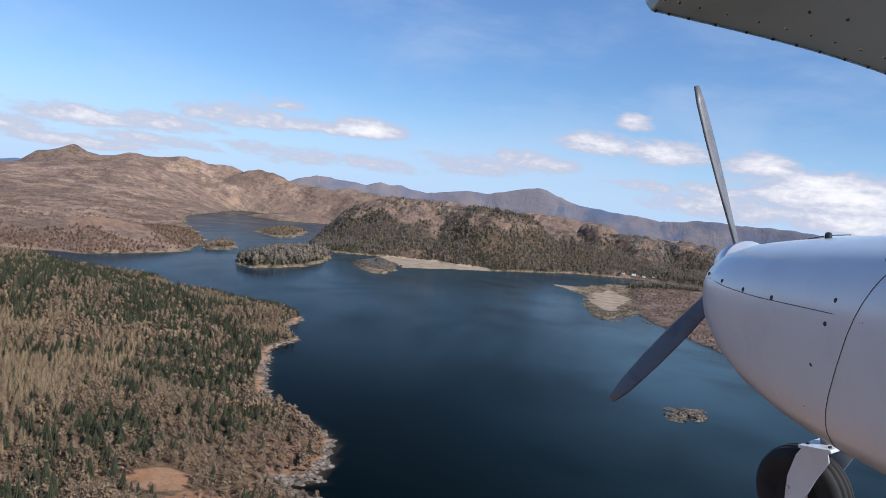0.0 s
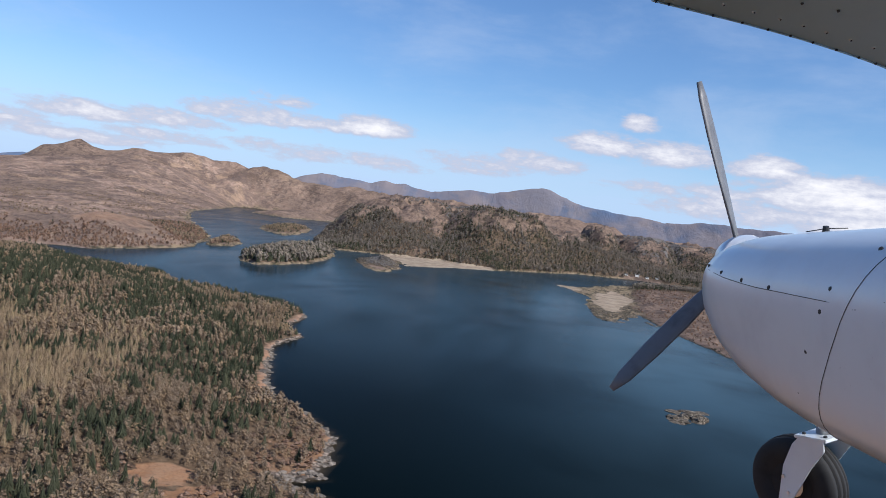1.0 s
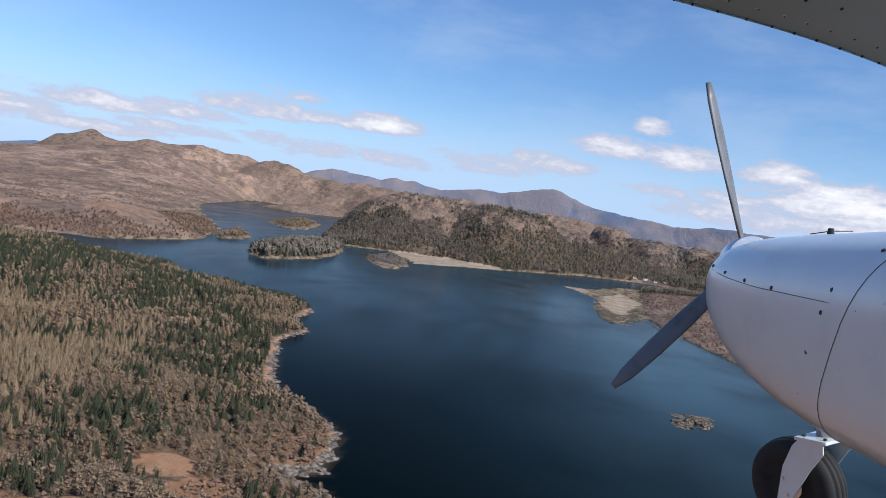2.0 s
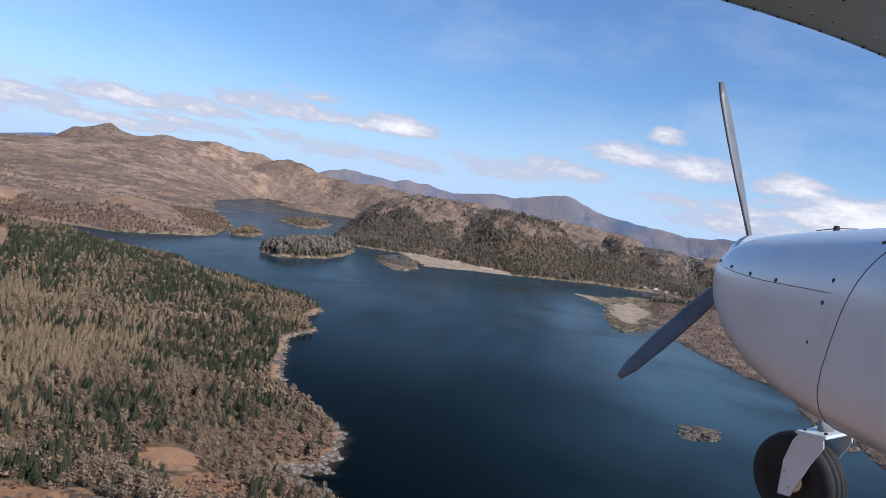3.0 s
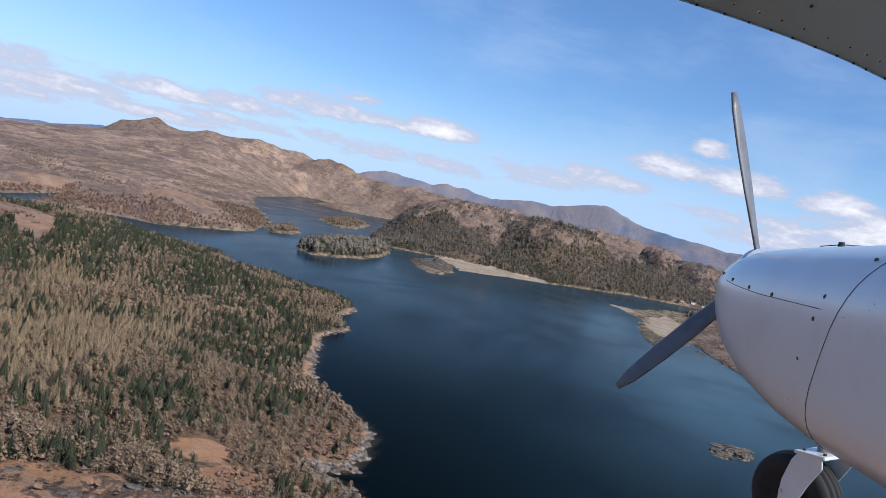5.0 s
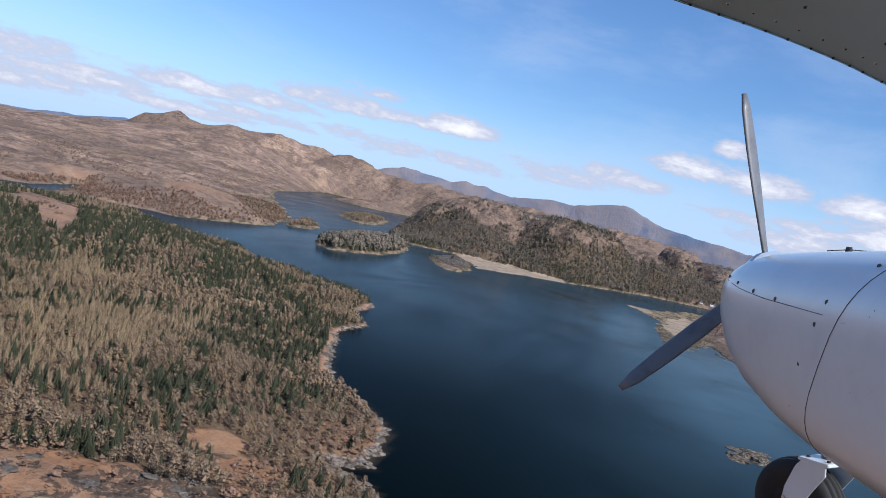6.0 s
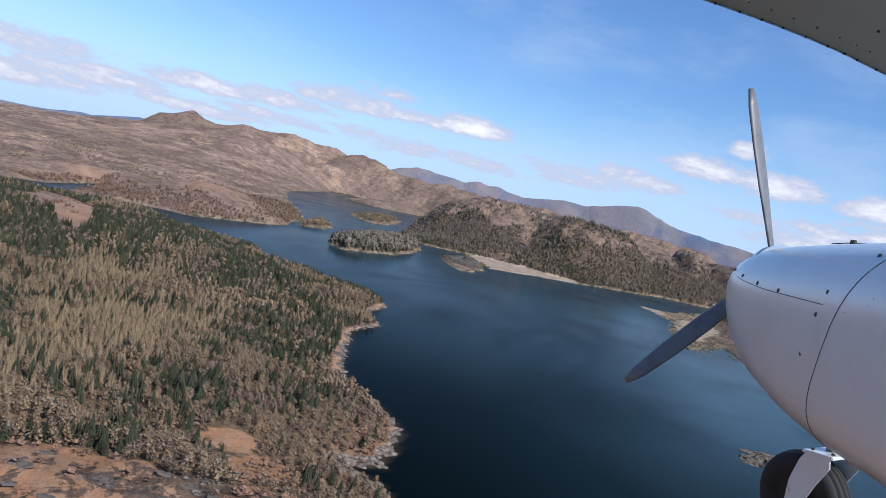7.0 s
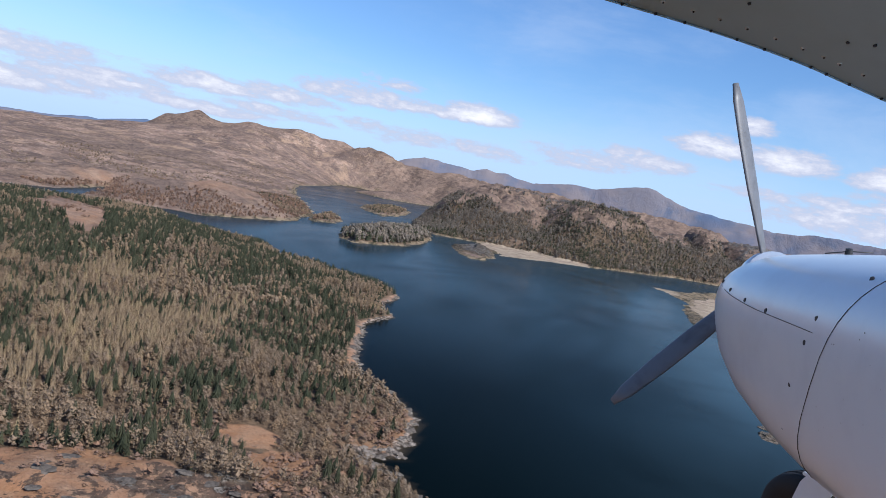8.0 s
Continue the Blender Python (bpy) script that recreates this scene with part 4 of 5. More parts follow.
far_wood("mid_island", -1020, -790, 2350, 3000, 8.0, lambda x, y, z: np.clip((z - 2.5) / 3, 0, 0.9), lambda x, y: 0.55 + 0 * x, 6, 11, "on a low island in the loch")
far_wood("point", -830, -690, 1680, 2050, 7.0, lambda x, y, z: np.clip((z - 2.5) / 3, 0, 0.85), lambda x, y: 0.5 + 0 * x, 6, 11, "on the islet off the point")
far_wood("peninsula", -1050, -720, 1230, 2200, 6.5, lambda x, y, z: np.clip(0.55 - (z - 20) / 26 + 0.9 * fbm(x, y, 90, 3, 97), 0, 0.75), lambda x, y: np.clip((y - 1750) / 300, 0.04, 0.6), 4, 8, "on the low peninsula slopes", SCRUB)
far_wood("eastern_shore", 150, 520, 850, 2250, 8.5, lambda x, y, z: np.clip(0.5 + 0.9 * fbm(x, y, 80, 3, 98), 0, 0.75), lambda x, y: 0.06 + 0 * x, 1.6, 4.5, "scattered over the low moor by the sand", SCRUB)
far_wood("western_slopes", -1900, -1020, 1500, 3300, 13.0, lambda x, y, z: np.clip(0.9 * fbm(x, y, 150, 4, 99) - 0.05 - (z - 40) / 120, 0, 0.7), lambda x, y: 0.1 + 0 * x, 3, 7, "in patches on the lower mountain slopes")

# ---------------------------------------------------------------- rocks
def rock_shape(seed, detail=2, flat=0.45):
    """An angular weathered rock about two metres across."""
    bm = bmesh.new()
    bmesh.ops.create_icosphere(bm, subdivisions=detail, radius=1.0)
    off = Vector((seed * 3.1, seed * 1.7, seed))
    for v in bm.verts:
        p = v.co.copy()
        v.co *= 1 + 0.42 * noise.noise(p * 1.1 + off) + 0.26 * noise.noise(p * 2.6 + off) + 0.14 * noise.noise(p * 6 + off)
        step = round(v.co.z * 3.5) / 3.5                     # bedded layers
        v.co.z = (v.co.z * 0.5 + step * 0.5) * flat
        v.co.x *= 1.25
    bm.verts.index_update()
    verts = np.array([v.co[:] for v in bm.verts])
    faces = np.array([[v.index for v in f.verts] for f in bm.faces])
    bm.free()
    return verts, faces


ROCKS = [rock_shape(s, 1) for s in (1, 2, 3, 4)]


def shore_rocks(name, x0, x1, y0, y1, gap, share, low, high, top, label, mat=ROCK):
    x, y = spots(x0, x1, y0, y1, gap)
    z, sand_, _, _ = land(x, y)
    good = (z > -0.5) & (z < top) & (sand_ < 0.2) & (rng.uniform(0, 1, len(x)) < share)
    p = np.stack([x, y, np.maximum(z, -0.2)], -1)[good]
    size = rng.uniform(low, high, len(p)) * rng.uniform(0.5, 1.0, len(p))
    return scatter(name, ROCKS, p, size, mat, label, "rocks", even=True)


shore_rocks("headland_shore_rocks", -330, -25, 380, 1060, 2.4, 0.6, 0.8, 3.4, 1.85, "pale broken rocks along the headland's shore")
shore_rocks("eastern_shore_rocks", 60, 330, 790, 1620, 3.5, 0.5, 1.0, 3.2, 1.9, "dark broken rocks along the eastern shore", WEEDY)
shore_rocks("island_rocks", -615, -470, 1450, 2000, 4.5, 0.5, 1.2, 3.5, 2.0, "bleached rocks round the wooded island")
shore_rocks("point_rocks", -830, -690, 1660, 2010, 5, 0.55, 1.5, 4.0, 2.0, "dark rocks round the islet off the point", WEEDY)
shore_rocks("spit_rocks", -445, -315, 1725, 2000, 4, 0.45, 1.5, 4.0, 9.0, "dark grey rocks covering the spit by the strand", WEEDY)

OUTCROPS = []
for s in range(5):
    v, f = rock_shape(20 + s, 3, 0.22)
    OUTCROPS.append(mesh_from("rock_outcrop", v, f, ROCK))
x, y = spots(-300, -60, 285, 455, 7)
knob = ridged(x, y, 22, 4, 8) + 0.4 * fbm(x, y, 60, 3, 83)
z = land(x, y)[0]
sp, la, bi, sc = cover(x, y)
good = np.flatnonzero((z > 6) & (knob > 0.5) & (sp + la + bi < 0.1))
good = good[np.argsort(-knob[good])][:70]
for n, i in enumerate(good):
    ob = new("rock_outcrop", OUTCROPS[n % 5])
    s = rng.uniform(1.0, 3.0)
    ob.matrix_basis = pose(x[i], y[i], z[i] - 0.15 * s, rng.uniform(-8, 8), rng.uniform(-8, 8), rng.normal(35, 25)) @ Matrix.Diagonal((s * 1.2, s, s * 1.1, 1))
    tagged(ob, "grey lichened rock outcrop in orange moor grass", "rock", group="rock outcrops on the moor")


def skerry(cx, cy, length, width, turn, tall, seed, label):
    """A bare rock islet: lumps of bedded rock standing out of the water."""
    r = np.random.default_rng(seed)
    pieces = []
    for i in range(int(10 + length / 4)):
        v, f = rock_shape(seed * 7 + i, 2, 0.5)
        u, w = r.uniform(-1, 1), r.uniform(-1, 1)
        w *= math.sqrt(1 - u * u)
        s = r.uniform(0.08, 0.24) * width
        q = r.uniform(0, 6.28)
        v = v @ np.array([[math.cos(q), math.sin(q), 0], [-math.sin(q), math.cos(q), 0], [0, 0, 1]]) * np.array([s * 1.3, s, tall * r.uniform(0.2, 1.0) * (1.15 - u * u) * 2])
        pieces.append((v + np.array((u * length / 2, w * width / 2, -0.2)), f))
    ob = new("rocky_islet")
    for v, f in pieces:
        new("rock", mesh_from("rock", v, f, WEEDY)).parent = ob
    ob.matrix_basis = pose(cx, cy, 0, 0, 0, turn)
    return tagged(ob, label, "islet")


skerry(106, 800, 56, 30, 62, 3.6, 3, "bare grey-brown rock islet awash in the loch")
skerry(236, 868, 30, 18, 40, 4.0, 4, "dark rock islet close to the eastern shore")
skerry(236, 930, 24, 16, 70, 4.0, 5, "low dark rocks beside the eastern shore")
skerry(-690, 1880, 90, 14, 96, 1.6, 6, "long dark reef off the point")
skerry(-650, 1960, 50, 12, 80, 1.3, 7, "low dark reef in the narrows")
skerry(-790, 2330, 60, 16, 95, 1.6, 8, "low reef off a wooded island")
skerry(-880, 2440, 90, 18, 110, 1.5, 9, "low reef off a wooded island")
skerry(-98, 1680, 9, 3, 20, 0.5, 10, "small pale rock just breaking the water")
skerry(-258, 1431, 8, 3, 40, 0.4, 12, "small pale rock just breaking the water")
skerry(95, 1392, 30, 22, 60, 1.0, 11, "weedy rocks at the tip of the sand flat")

for cx, cy, length, width, turn, seed in ((70, 1450, 46, 14, 96, 13), (84, 1408, 34, 12, 40, 14), (112, 1440, 40, 10, 75, 15), (128, 1492, 44, 12, 60, 16), (60, 1540, 50, 9, 98, 17), (150, 1425, 46, 12, 110, 18), (182, 1350, 40, 12, 40, 19)):
    skerry(cx, cy, length, width, turn, 1.5, seed, "dark weedy rocks along the edge of a sand flat")

# ---------------------------------------------------------------- buildings
# dark stone, deepened in colour to hold the castle's shadow side
STONE = Nodes("weathered_shaded_stone")
_s = STONE.spot(1.4, 7, 0.7, 0.5)
STONE.bump(_s, 0.4, 0.9)
STONE = STONE.done(STONE.mix(STONE.ramp(_s, 0.38, 0.62), (0.045, 0.04, 0.036), (0.15, 0.13, 0.11)), 0.95, 0, 0.1)
LIMEWASH = plain_material("limewashed_wall", (0.75, 0.73, 0.68), 0.9, 0, 0.2, 0.15, 1.5)
SLATE = plain_material("slate_roof", (0.085, 0.088, 0.095), 0.7, 0, 0.3, 0.25, 0.8)
GLASS = plain_material("dark_window_glass", (0.02, 0.024, 0.03), 0.1, 0, 0.6, 0.1, 0.5)
DOOR_PAINT = plain_material("dark_door_paint", (0.06, 0.07, 0.06), 0.5, 0, 0.4, 0.2, 0.5)


def box(x0, x1, y0, y1, z0, z1, bevel=0.03):
    bm = bmesh.new()
    bmesh.ops.create_cube(bm, size=1.0)
    bm.transform(Matrix.Translation(((x0 + x1) / 2, (y0 + y1) / 2, (z0 + z1) / 2)) @ Matrix.Diagonal((x1 - x0, y1 - y0, z1 - z0, 1)))
    bmesh.ops.bevel(bm, geom=bm.edges[:], offset=bevel, segments=1, affect="EDGES")
    return bm


def cottage(x, y, turn, length, storeys, label):
    """A gabled cottage, its front facing -y before it is turned."""
    root = new("cottage")
    wide, high = 5.6, 2.5 * storeys
    bm = bmesh.new()
    ends = []
    for ex in (-length / 2, length / 2):
        ends.append([bm.verts.new((ex, yy, zz)) for yy, zz in ((-wide / 2, -0.6), (wide / 2, -0.6), (wide / 2, high), (0, high + 2.2), (-wide / 2, high))])
    bm.faces.new(ends[0][::-1])
    bm.faces.new(ends[1])
    for i in range(5):
        j = (i + 1) % 5
        bm.faces.new((ends[0][i], ends[0][j], ends[1][j], ends[1][i]))
    bmesh.ops.recalc_face_normals(bm, faces=bm.faces)
    part("wall", bm, LIMEWASH, root, "white limewashed wall")
    for side in (-1, 1):
        bm = box(-length / 2 - 0.25, length / 2 + 0.25, 0, 3.75, 0, 0.14, 0.02)
        bm.transform(Matrix.Translation((0, 0, high + 2.28)) @ (pose(0, 0, 0, 0, 0, 180) if side > 0 else Matrix.Identity(4)) @ pose(0, 0, 0, -38, 0, 0) if side < 0 else Matrix.Translation((0, 0, high + 2.28)) @ pose(0, 0, 0, 0, 0, 180) @ pose(0, 0, 0, -38, 0, 0))
        part("roof", bm, SLATE, root, "dark slate roof slope")
    for ex in (-length / 2 + 0.5, length / 2 - 0.5):
        part("chimney", box(ex - 0.35, ex + 0.35, -0.45, 0.45, high + 1.6, high + 3.1), LIMEWASH, root)
    for floor_no in range(storeys):
        for wx_ in (-0.3, 0.3):
            w = part("window", box(wx_ * length - 0.45, wx_ * length + 0.45, -wide / 2 - 0.05, -wide / 2 + 0.05, 0.9 + 2.4 * floor_no, 2.0 + 2.4 * floor_no), GLASS, root, "dark sash window")
    part("door", box(-0.45, 0.45, -wide / 2 - 0.05, -wide / 2 + 0.05, 0.0, 2.0), DOOR_PAINT, root, "dark painted door")
    root.matrix_basis = pose(x, y, float(land([x], [y])[0][0]), 0, 0, turn)
    return tagged(root, label, "house", group="cottages on the far shore")


cottage(204, 2506, 12, 9, 1, "small white cottage on the far shore")
cottage(236, 2514, 8, 11, 2, "two-storey white cottage on the far shore")
cottage(266, 2516, 15, 9, 1, "small white cottage on the far shore")
cottage(296, 2526, 5, 10, 1, "small white cottage beside trees on the shore")


def castle(x, y):
    """A ruined keep inside a five-sided curtain wall."""
    base = float(land([x], [y])[0][0])
    root = new("ruined_castle")
    plan = [(-10, -8), (8, -10), (12, 2), (2, 11), (-11, 7)]
    r = np.random.default_rng(9)
    for (ax, ay), (bx, by) in zip(plan, plan[1:] + plan[:1]):
        n = 9
        d = Vector((bx - ax, by - ay, 0))
        out = Vector((d.y, -d.x, 0)).normalized() * 0.9
        bm = bmesh.new()
        inner, outer = [], []
        for i in range(n + 1):
            p = Vector((ax, ay, 0)) + d * (i / n)
            top = r.uniform(7.6, 9.4)
            outer.append((bm.verts.new(p + out + Vector((0, 0, -3))), bm.verts.new(p + out + Vector((0, 0, top)))))
            inner.append((bm.verts.new(p - out + Vector((0, 0, -3))), bm.verts.new(p - out + Vector((0, 0, top)))))
        for i in range(n):
            bm.faces.new((outer[i][0], outer[i + 1][0], outer[i + 1][1], outer[i][1]))
            bm.faces.new((inner[i + 1][0], inner[i][0], inner[i][1], inner[i + 1][1]))
            bm.faces.new((outer[i][1], outer[i + 1][1], inner[i + 1][1], inner[i][1]))
        for k in (0, n):
            bm.faces.new((outer[k][0], outer[k][1], inner[k][1], inner[k][0]))
        bmesh.ops.recalc_face_normals(bm, faces=bm.faces)
        part("curtain_wall", bm, STONE, root)
    bm = box(-8, 1, -4, 5, -3, 14, 0.2)
    for v in bm.verts:
        if v.co.z > 10:
            v.co.z += r.uniform(-1.6, 1.2)
    keep = part("keep", bm, STONE, root, "roofless dark stone keep, its shadow side put into the colour")
    for wz in (4.0, 8.0, 11.0):
        part("window", box(-5, -4.2, -4.1, -3.8, wz, wz + 1.4), GLASS, keep)
        part("window", box(-1.5, -0.8, -4.1, -3.8, wz, wz + 1.4), GLASS, keep)
    part("tower", box(3, 8, -6, 0, -3, 11, 0.2), STONE, root)
    root.matrix_basis = pose(x, y, base - 0.5, 0, 0, 25) @ Matrix.Diagonal((0.9, 0.9, 0.72, 1))
    return tagged(root, "roofless ruined stone castle on a rocky tidal spit", "castle")


castle(-385, 1850)

jetty = new("stone_jetty")
part("deck", box(-9, 9, -3, 3, 0.6, 1.3, 0.12), plain_material("pale_concrete", (0.46, 0.42, 0.36), 0.9, 0, 0.2, 0.25, 2.0), jetty, "pale stone deck")
for jx in (-7, 0, 7):
    part("pier", box(jx - 0.8, jx + 0.8, -2.6, 2.6, -3, 0.65, 0.1), STONE, jetty)
jetty.matrix_basis = pose(-655, 1178, 0.6, 0, 0, 20)
tagged(jetty, "pale stone jetty at the wooded shore", "jetty")

# ---------------------------------------------------------------- the light aircraft, from whose cabin window the camera looks out
SEAT = look((-19.5692, 148.1671, 143.966), (-19.975, 150.1211, 143.8342), 10.85)
WHITE = Nodes("white_aircraft_paint")
_d = WHITE.spot(0.25, 6, 0.65)
WHITE.put(WHITE.bsdf.inputs["Coat Weight"], 0.6)
WHITE.put(WHITE.bsdf.inputs["Coat Roughness"], 0.2)
_dirt = WHITE.math("MULTIPLY", WHITE.ramp(WHITE.spot(0.012, 2, 0.5), 0.72, 0.8), WHITE.ramp(WHITE.spot(0.5, 3, 0.5), 0.45, 0.7))
WHITE = WHITE.done(WHITE.mix(_dirt, WHITE.mix(WHITE.ramp(_d, 0.4, 0.75), (0.62, 0.665, 0.69), (0.56, 0.6, 0.63)), (0.16, 0.13, 0.1)), 0.28, 0, 0.5)
METAL = plain_material("bare_aluminium", (0.72, 0.72, 0.73), 0.32, 0.9, 0.5, 0.12, 0.2)
BLADE = plain_material("worn_propeller_paint", (0.15, 0.153, 0.16), 0.45, 0, 0.4, 0.2, 0.1)
DARK = plain_material("black_metal", (0.025, 0.025, 0.027), 0.5, 0, 0.4, 0.2, 0.1)
RUBBER = plain_material("tyre_rubber", (0.022, 0.022, 0.023), 0.75, 0, 0.3, 0.2, 0.08)
GREY = plain_material("grey_wing_paint", (0.34, 0.5, 0.58), 0.5, 0, 0.4, 0.12, 0.4)

plane = new("light_aircraft")
plane.matrix_basis = SEAT
tagged(plane, "white single-engined high-wing aircraft with a three-bladed propeller", "aircraft")


def loft(sections, closed_ends=True):
    """A skin through rings of equal length."""
    bm = bmesh.new()
    rings = [[bm.verts.new(p) for p in ring] for ring in sections]
    for a, b in zip(rings, rings[1:]):
        for i in range(len(a)):
            j = (i + 1) % len(a)
            bm.faces.new((a[i], a[j], b[j], b[i]))
    if closed_ends:
        bm.faces.new(rings[0][::-1])
        bm.faces.new(rings[-1])
    bmesh.ops.recalc_face_normals(bm, faces=bm.faces)
    for f in bm.faces:
        f.smooth = len(f.verts) == 4
    return bm


def hull_ring(depth, left, right, top, low, power, lean=0.0, n=48):
    """A rounded-square ring across the hull, depth metres ahead of the eye, its foot leaning forward."""
    out = []
    for i in range(n):
        a = 2 * math.pi * i / n
        c, s = math.cos(a), math.sin(a)
        x = (left + right) / 2 + (right - left) / 2 * math.copysign(abs(c) ** (2 / power), c)
        y = (top + low) / 2 + (top - low) / 2 * math.copysign(abs(s) ** (2 / power), s)
        out.append((x, y, lean * y - depth))
    return out


COWL = [(3.52, 1.30, 1.80, -0.07, -0.30, 2.2), (3.48, 1.235, 1.865, -0.03, -0.37, 2.4), (3.40, 1.19, 1.91, 0.0, -0.45, 2.6), (3.28, 1.165, 1.935, 0.012, -0.53, 2.8), (3.1, 1.15, 1.95, 0.016, -0.61, 2.9),
        (2.85, 1.145, 1.955, 0.018, -0.67, 3.0), (2.52, 1.14, 1.96, 0.02, -0.69, 3.0, 0.3), (2.3, 1.138, 1.962, 0.02, -0.7, 3.0, 0.5), (2.1, 1.134, 1.966, 0.022, -0.71, 3.05, 0.617), (1.75, 1.125, 1.975, 0.03, -0.728, 3.05, 0.617), (1.3, 1.113, 1.987, 0.041, -0.75, 3.05, 0.617), (0.9, 1.103, 1.997, 0.05, -0.77, 3.05, 0.617)]
HULL = [(0.898, 1.103, 1.997, 0.05, -0.77, 3.05, 0.617), (0.5, 1.1, 2.0, 0.05, -0.79, 3.1, 0.617)]
cowling = part("engine_cowling", loft([hull_ring(*r) for r in COWL]), WHITE, plane, "white engine cowling with dark fasteners")
part("fuselage", loft([hull_ring(*r) for r in HULL]), WHITE, plane)


def along(rows, depth):
    for a, b in zip(rows, rows[1:]):
        if a[0] >= depth >= b[0]:
            t = (a[0] - depth) / (a[0] - b[0])
            return [p + (q - p) * t for p, q in zip(a, b)]
    return rows[-1]


def skin_point(rows, depth, level):
    """The hull's near side at a depth, level 0 (low) to 1 (top)."""
    _, left, right, top, low, power = along([r[:6] for r in rows], depth)
    s = level * 2 - 1
    c = (1 - abs(s) ** power) ** (1 / power)
    return Vector(((left + right) / 2 - (right - left) / 2 * c, low + (top - low) * level, -depth))


def disc(where, radius, thick, way):
    bm = bmesh.new()
    bmesh.ops.create_cone(bm, cap_ends=True, segments=12, radius1=radius, radius2=radius * 0.8, depth=thick)
    q = way.to_track_quat("Z", "Y").to_matrix().to_4x4()
    bm.transform(Matrix.Translation(where) @ q)
    return bm


for depth, level in ((3.36, 0.775), (3.16, 0.765), (2.95, 0.75), (2.72, 0.735), (2.33, 0.76), (2.37, 0.66), (2.46, 0.47), (2.55, 0.26), (2.2, 0.92)):
    part("fastener", disc(skin_point(COWL, depth, level), 0.0095, 0.004, Vector((-1, 0.15, 0.1))), DARK, cowling)
speck = np.random.default_rng(21)
for i in range(24):
    where = skin_point(COWL, speck.uniform(1.95, 2.2), speck.uniform(0.42, 0.8)) + Vector((-0.001, 0, 0))
    part("rivet", disc(where, speck.uniform(0.0016, 0.0034), 0.003, Vector((-1, 0, 0))), DARK, cowling)


def tube(points, radius, segments=8):
    """A round bar along points."""
    pts = [Vector(p) for p in points]
    rings = []
    for i, p in enumerate(pts):
        d = (pts[min(i + 1, len(pts) - 1)] - pts[max(i - 1, 0)]).normalized()
        q = d.to_track_quat("Z", "Y")
        rings.append([p + q @ Vector((radius * math.cos(a), radius * math.sin(a), 0)) for a in [2 * math.pi * k / segments for k in range(segments)]])
    return loft(rings)


part("panel_seam", tube([skin_point(COWL, 3.42 - 0.1 * i, 0.755 - 0.0045 * i) + Vector((-0.0005, 0, 0)) for i in range(12)], 0.0014, 6), DARK, cowling)
part("panel_seam", tube([Vector(p) + Vector((-0.001, 0, 0)) for p in hull_ring(*COWL[-4])[11:38]], 0.0011, 6), DARK, cowling)

# propeller at rest
hub = Vector((1.47, -0.1, -3.6))
propeller = new("propeller")
propeller.parent = plane
propeller.location = hub
bm = loft([[(r * math.cos(a), r * math.sin(a), -z) for a in [2 * math.pi * k / 24 for k in range(24)]] for r, z in ((0.12, -0.06), (0.118, 0.0), (0.1, 0.08), (0.07, 0.14), (0.03, 0.175), (0.006, 0.185))])
part("spinner", bm, METAL, propeller, "polished metal spinner")
for turn in (220, 340, 100):
    rings = []
    for r, chord, twist in ((0.08, 0.06, 60), (0.2, 0.085, 56), (0.4, 0.1, 48), (0.6, 0.092, 42), (0.78, 0.07, 38), (0.86, 0.03, 36)):
        ring = []
        for k in range(12):
            a = 2 * math.pi * k / 12
            u, w = chord / 2 * math.cos(a), 0.012 * math.sin(a)
            q = radians(twist)
            ring.append((r, u * math.cos(q) - w * math.sin(q), u * math.sin(q) + w * math.cos(q)))
        rings.append(ring)
    bm = loft(rings)
    bm.transform(pose(0, 0, 0, 0, 0, turn))
    part("blade", bm, BLADE, propeller, "dark grey propeller blade")

# drain vent with its small cross wire on top of the cowling
vent = part("vent", disc(Vector((1.543, 0.026, -3.0)), 0.014, 0.024, Vector((0, 1, 0.2))), DARK, cowling, "small black vent")
part("cross_wire", tube([(1.46, 0.02, -3.0), (1.543, 0.028, -3.0), (1.61, 0.024, -2.96)], 0.002, 6), DARK, vent)

# nose wheel in its fork
hubw = Vector((1.585, -1.1, -3.42))
wheel = new("nose_wheel")
wheel.parent = plane
wheel.location = hubw
wheel.rotation_euler = (0, radians(27), 0)


def turned(profile, segments=40):
    """A body turned about the x axis from (x, radius) pairs."""
    rings = [[(x, r * math.cos(2 * math.pi * k / segments), r * math.sin(2 * math.pi * k / segments)) for k in range(segments)] for x, r in profile]
    return loft(rings)


part("tyre", turned([(-0.05, 0.1), (-0.068, 0.12), (-0.075, 0.16), (-0.066, 0.19), (-0.05, 0.205), (-0.036, 0.209), (-0.034, 0.203), (-0.026, 0.203), (-0.024, 0.212), (-0.008, 0.214), (-0.006, 0.207), (0.006, 0.207), (0.008, 0.214),
                      (0.024, 0.212), (0.026, 0.203), (0.034, 0.203), (0.036, 0.209), (0.05, 0.205), (0.066, 0.19), (0.075, 0.16), (0.068, 0.12), (0.05, 0.1)]), RUBBER, wheel, "black grooved rubber tyre")
part("rim", turned([(-0.055, 0.02), (-0.058, 0.05), (-0.04, 0.06), (-0.045, 0.1), (0.045, 0.1), (0.04, 0.06), (0.058, 0.05), (0.055, 0.02)]), METAL, wheel)
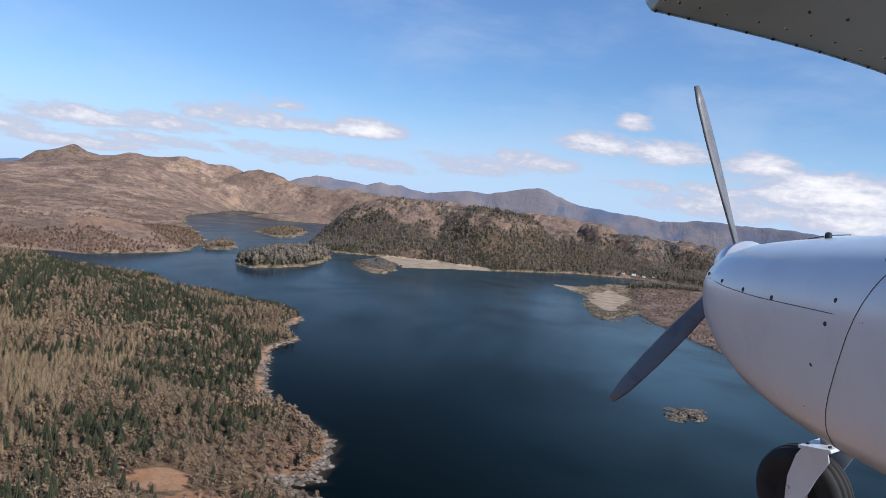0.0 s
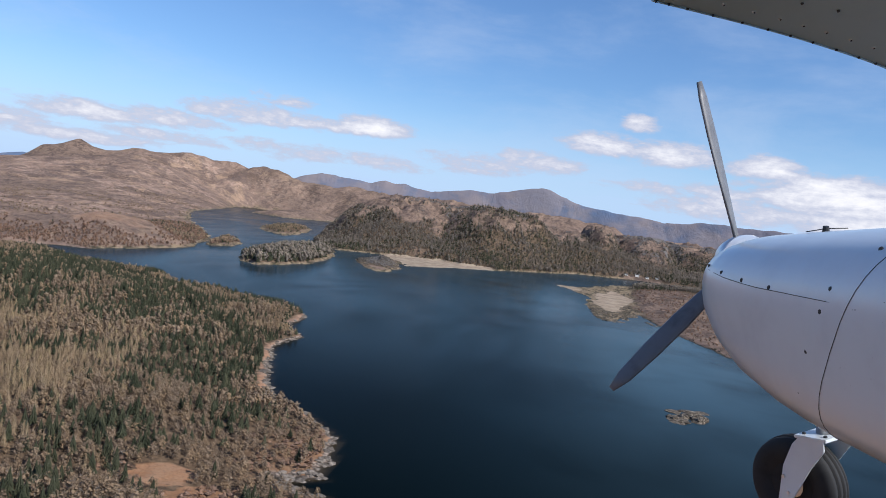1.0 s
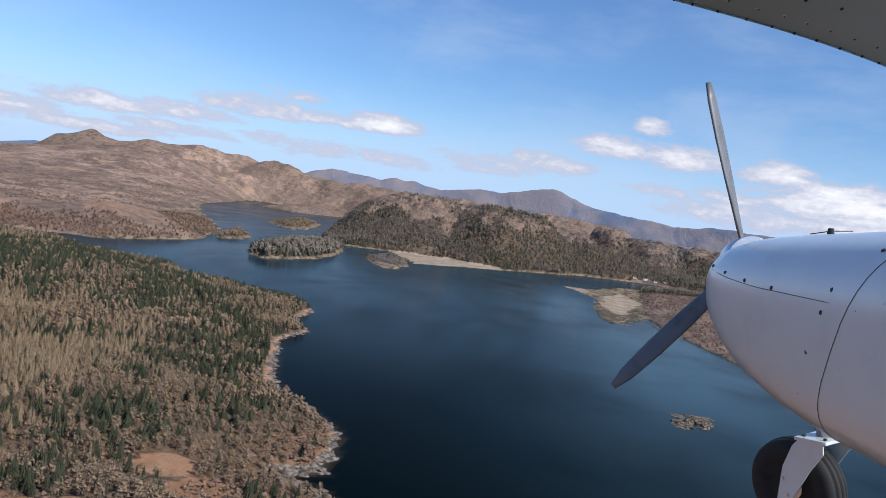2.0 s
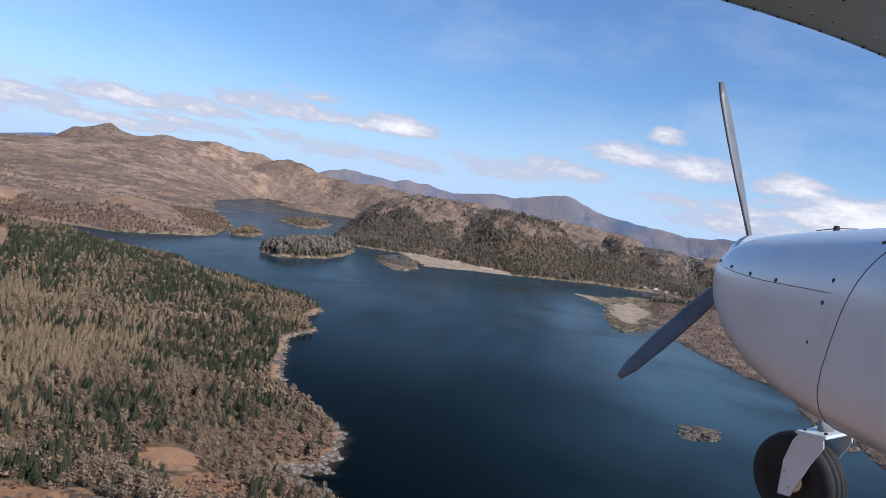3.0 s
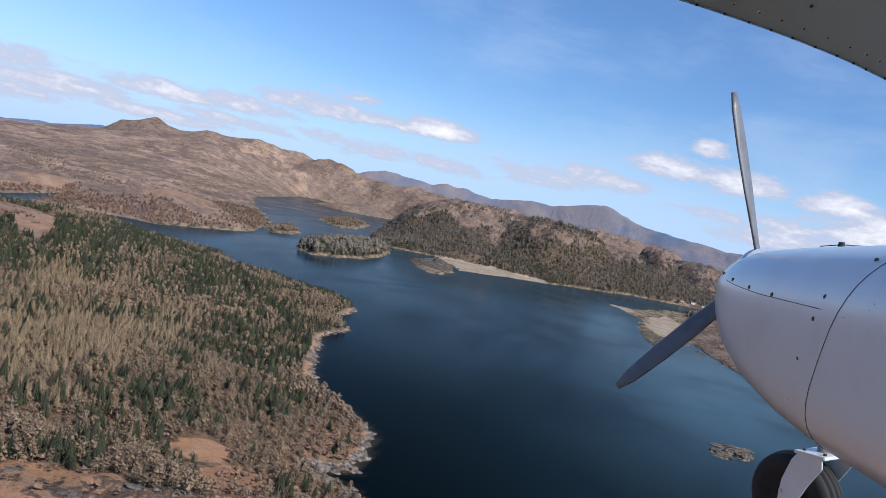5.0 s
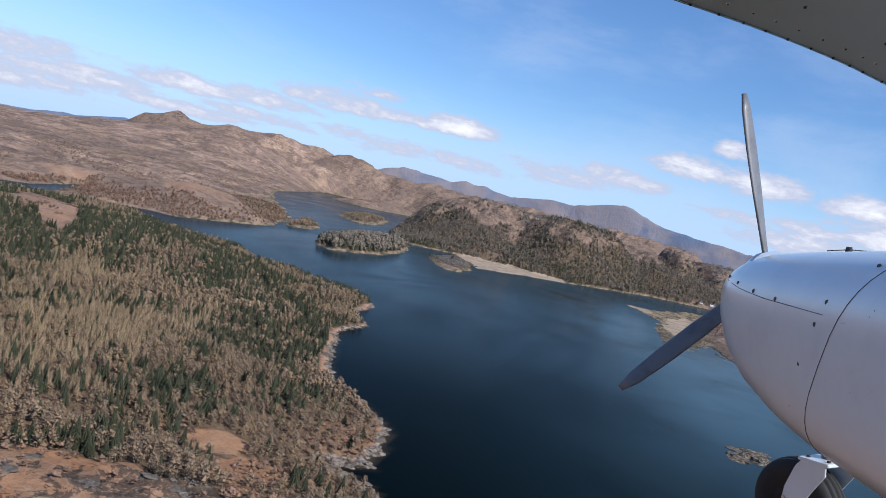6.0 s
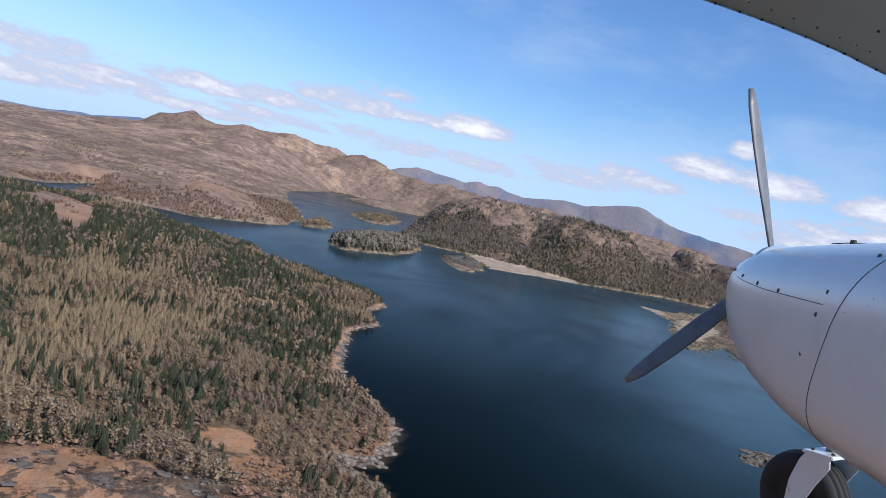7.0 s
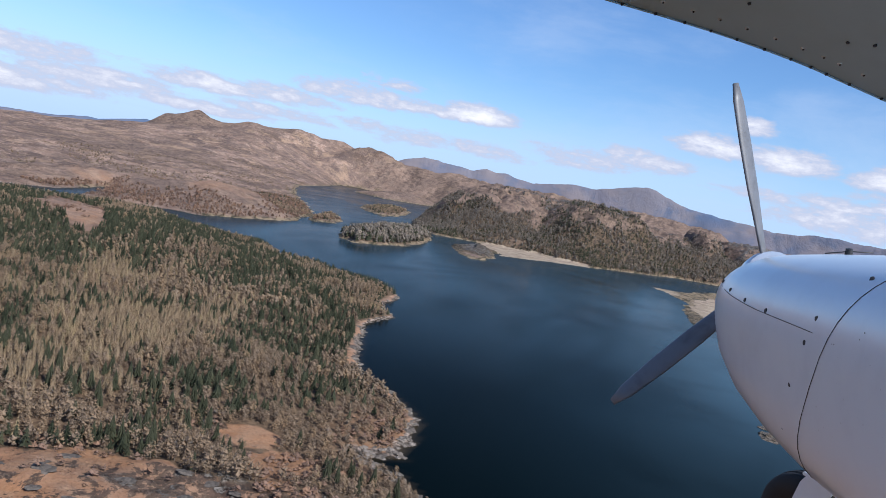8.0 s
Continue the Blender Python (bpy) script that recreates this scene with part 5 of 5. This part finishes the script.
for side in (-1, 1):
    bm = bmesh.new()
    outline = [(-0.035, -0.06), (0.03, -0.06), (0.13, 0.1), (0.2, 0.19), (0.2, 0.232), (0.08, 0.232), (0.05, 0.2), (0.0, 0.1)]
    for x in (0.0, 0.008):
        bm.faces.new([bm.verts.new((side * (0.095 + x), y, z)) for z, y in outline])
    bmesh.ops.bridge_loops(bm, edges=bm.edges[:])
    bmesh.ops.recalc_face_normals(bm, faces=bm.faces)
    bmesh.ops.bevel(bm, geom=bm.edges[:], offset=0.002, segments=1, affect="EDGES")
    arm = part("fork_arm", bm, WHITE, wheel, "white fork arm beside the tyre")
    for z, y in ((0.02, -0.02), (0.0, 0.05)):
        part("bolt", disc(Vector((side * 0.106, y, z)), 0.009, 0.008, Vector((side, 0, 0))), METAL, arm)
bm = bmesh.new()
bmesh.ops.create_cube(bm, size=1.0)
bm.transform(Matrix.Translation((0, 0.238, 0.14)) @ Matrix.Diagonal((0.215, 0.014, 0.15, 1)))
bmesh.ops.bevel(bm, geom=bm.edges[:], offset=0.003, segments=2, affect="EDGES")
crown_plate = part("fork_crown", bm, WHITE, wheel)
for x in (-0.07, 0.07):
    for z in (0.09, 0.19):
        part("bolt", disc(Vector((x, 0.248, z)), 0.009, 0.01, Vector((0, 1, 0))), DARK, crown_plate)
part("strut", tube([(0, 0.24, 0.14), (0.0, 0.38, 0.16), (0.0, 0.6, 0.2)], 0.036, 16), METAL, wheel, "bare metal nose strut")

# wing above, its riveted leading edge in view
EDGE = [(0.36, 0.497, -1.5), (0.4286, 0.4773, -1.5), (0.558, 0.439, -1.5), (0.667, 0.4037, -1.5), (0.775, 0.3636, -1.5), (0.8485, 0.331, -1.5), (0.991, 0.266, -1.5), (1.2, 0.165, -1.5)]


def edge_at(t):
    """A point of the leading edge, t from 0 (outboard) to 1, on a smooth curve through its stations."""
    t = min(max(t, 0.0), 0.9999) * (len(EDGE) - 1)
    i = int(t)
    f = t - i
    p = [Vector(EDGE[min(max(i + k, 0), len(EDGE) - 1)]) for k in (-1, 0, 1, 2)]
    return 0.5 * (2 * p[1] + (p[2] - p[0]) * f + (2 * p[0] - 5 * p[1] + 4 * p[2] - p[3]) * f * f + (3 * p[1] - p[0] - 3 * p[2] + p[3]) * f ** 3)


rings = []
for k in range(41):
    x, y, z = edge_at(k / 40)
    rings.append([(x, y, z), (x - 0.004, y + 0.018, z - 0.012), (x, y + 0.06, z - 0.01), (x + 0.02, y + 0.12, z + 0.25), (x + 0.03, y + 0.13, z + 0.62), (x + 0.02, y + 0.075, z + 0.62), (x + 0.01, y + 0.03, z + 0.25)])
wing = part("wing", loft(rings), GREY, plane, "grey riveted underside of the wing")
part("edge_lip", tube([edge_at(k / 40) + Vector((0, -0.0015, 0.004)) for k in range(41)], 0.0016, 6), GREY, wing, "bare metal lip of the leading edge")
RIVET = plain_material("painted_rivet", (0.5, 0.53, 0.52), 0.45, 0, 0.4, 0.1, 0.1)
for i in range(17):
    p = edge_at((i + 0.4) / 17)
    part("fastener", disc(p + Vector((0, -0.002, 0.006)), 0.0028, 0.003, Vector((0, -1, 0.2))), DARK, wing)
    q = p + Vector((0.003, 0.0042 + 0.0018, 0.05))
    rivet = part("rivet", disc(q, 0.0044, 0.003, Vector((0, -1, 0.2))), RIVET, wing)
    part("rivet_hole", disc(q + Vector((0, -0.002, 0.0004)), 0.002, 0.002, Vector((0, -1, 0.2))), DARK, rivet)
for u, back in ((0.32, 0.12), (0.4, 0.13), (0.62, 0.12), (0.68, 0.15)):
    part("rivet", disc(edge_at(u) + Vector((0.006, 0.013, back)), 0.003, 0.003, Vector((0, -1, 0.2))), DARK, wing)
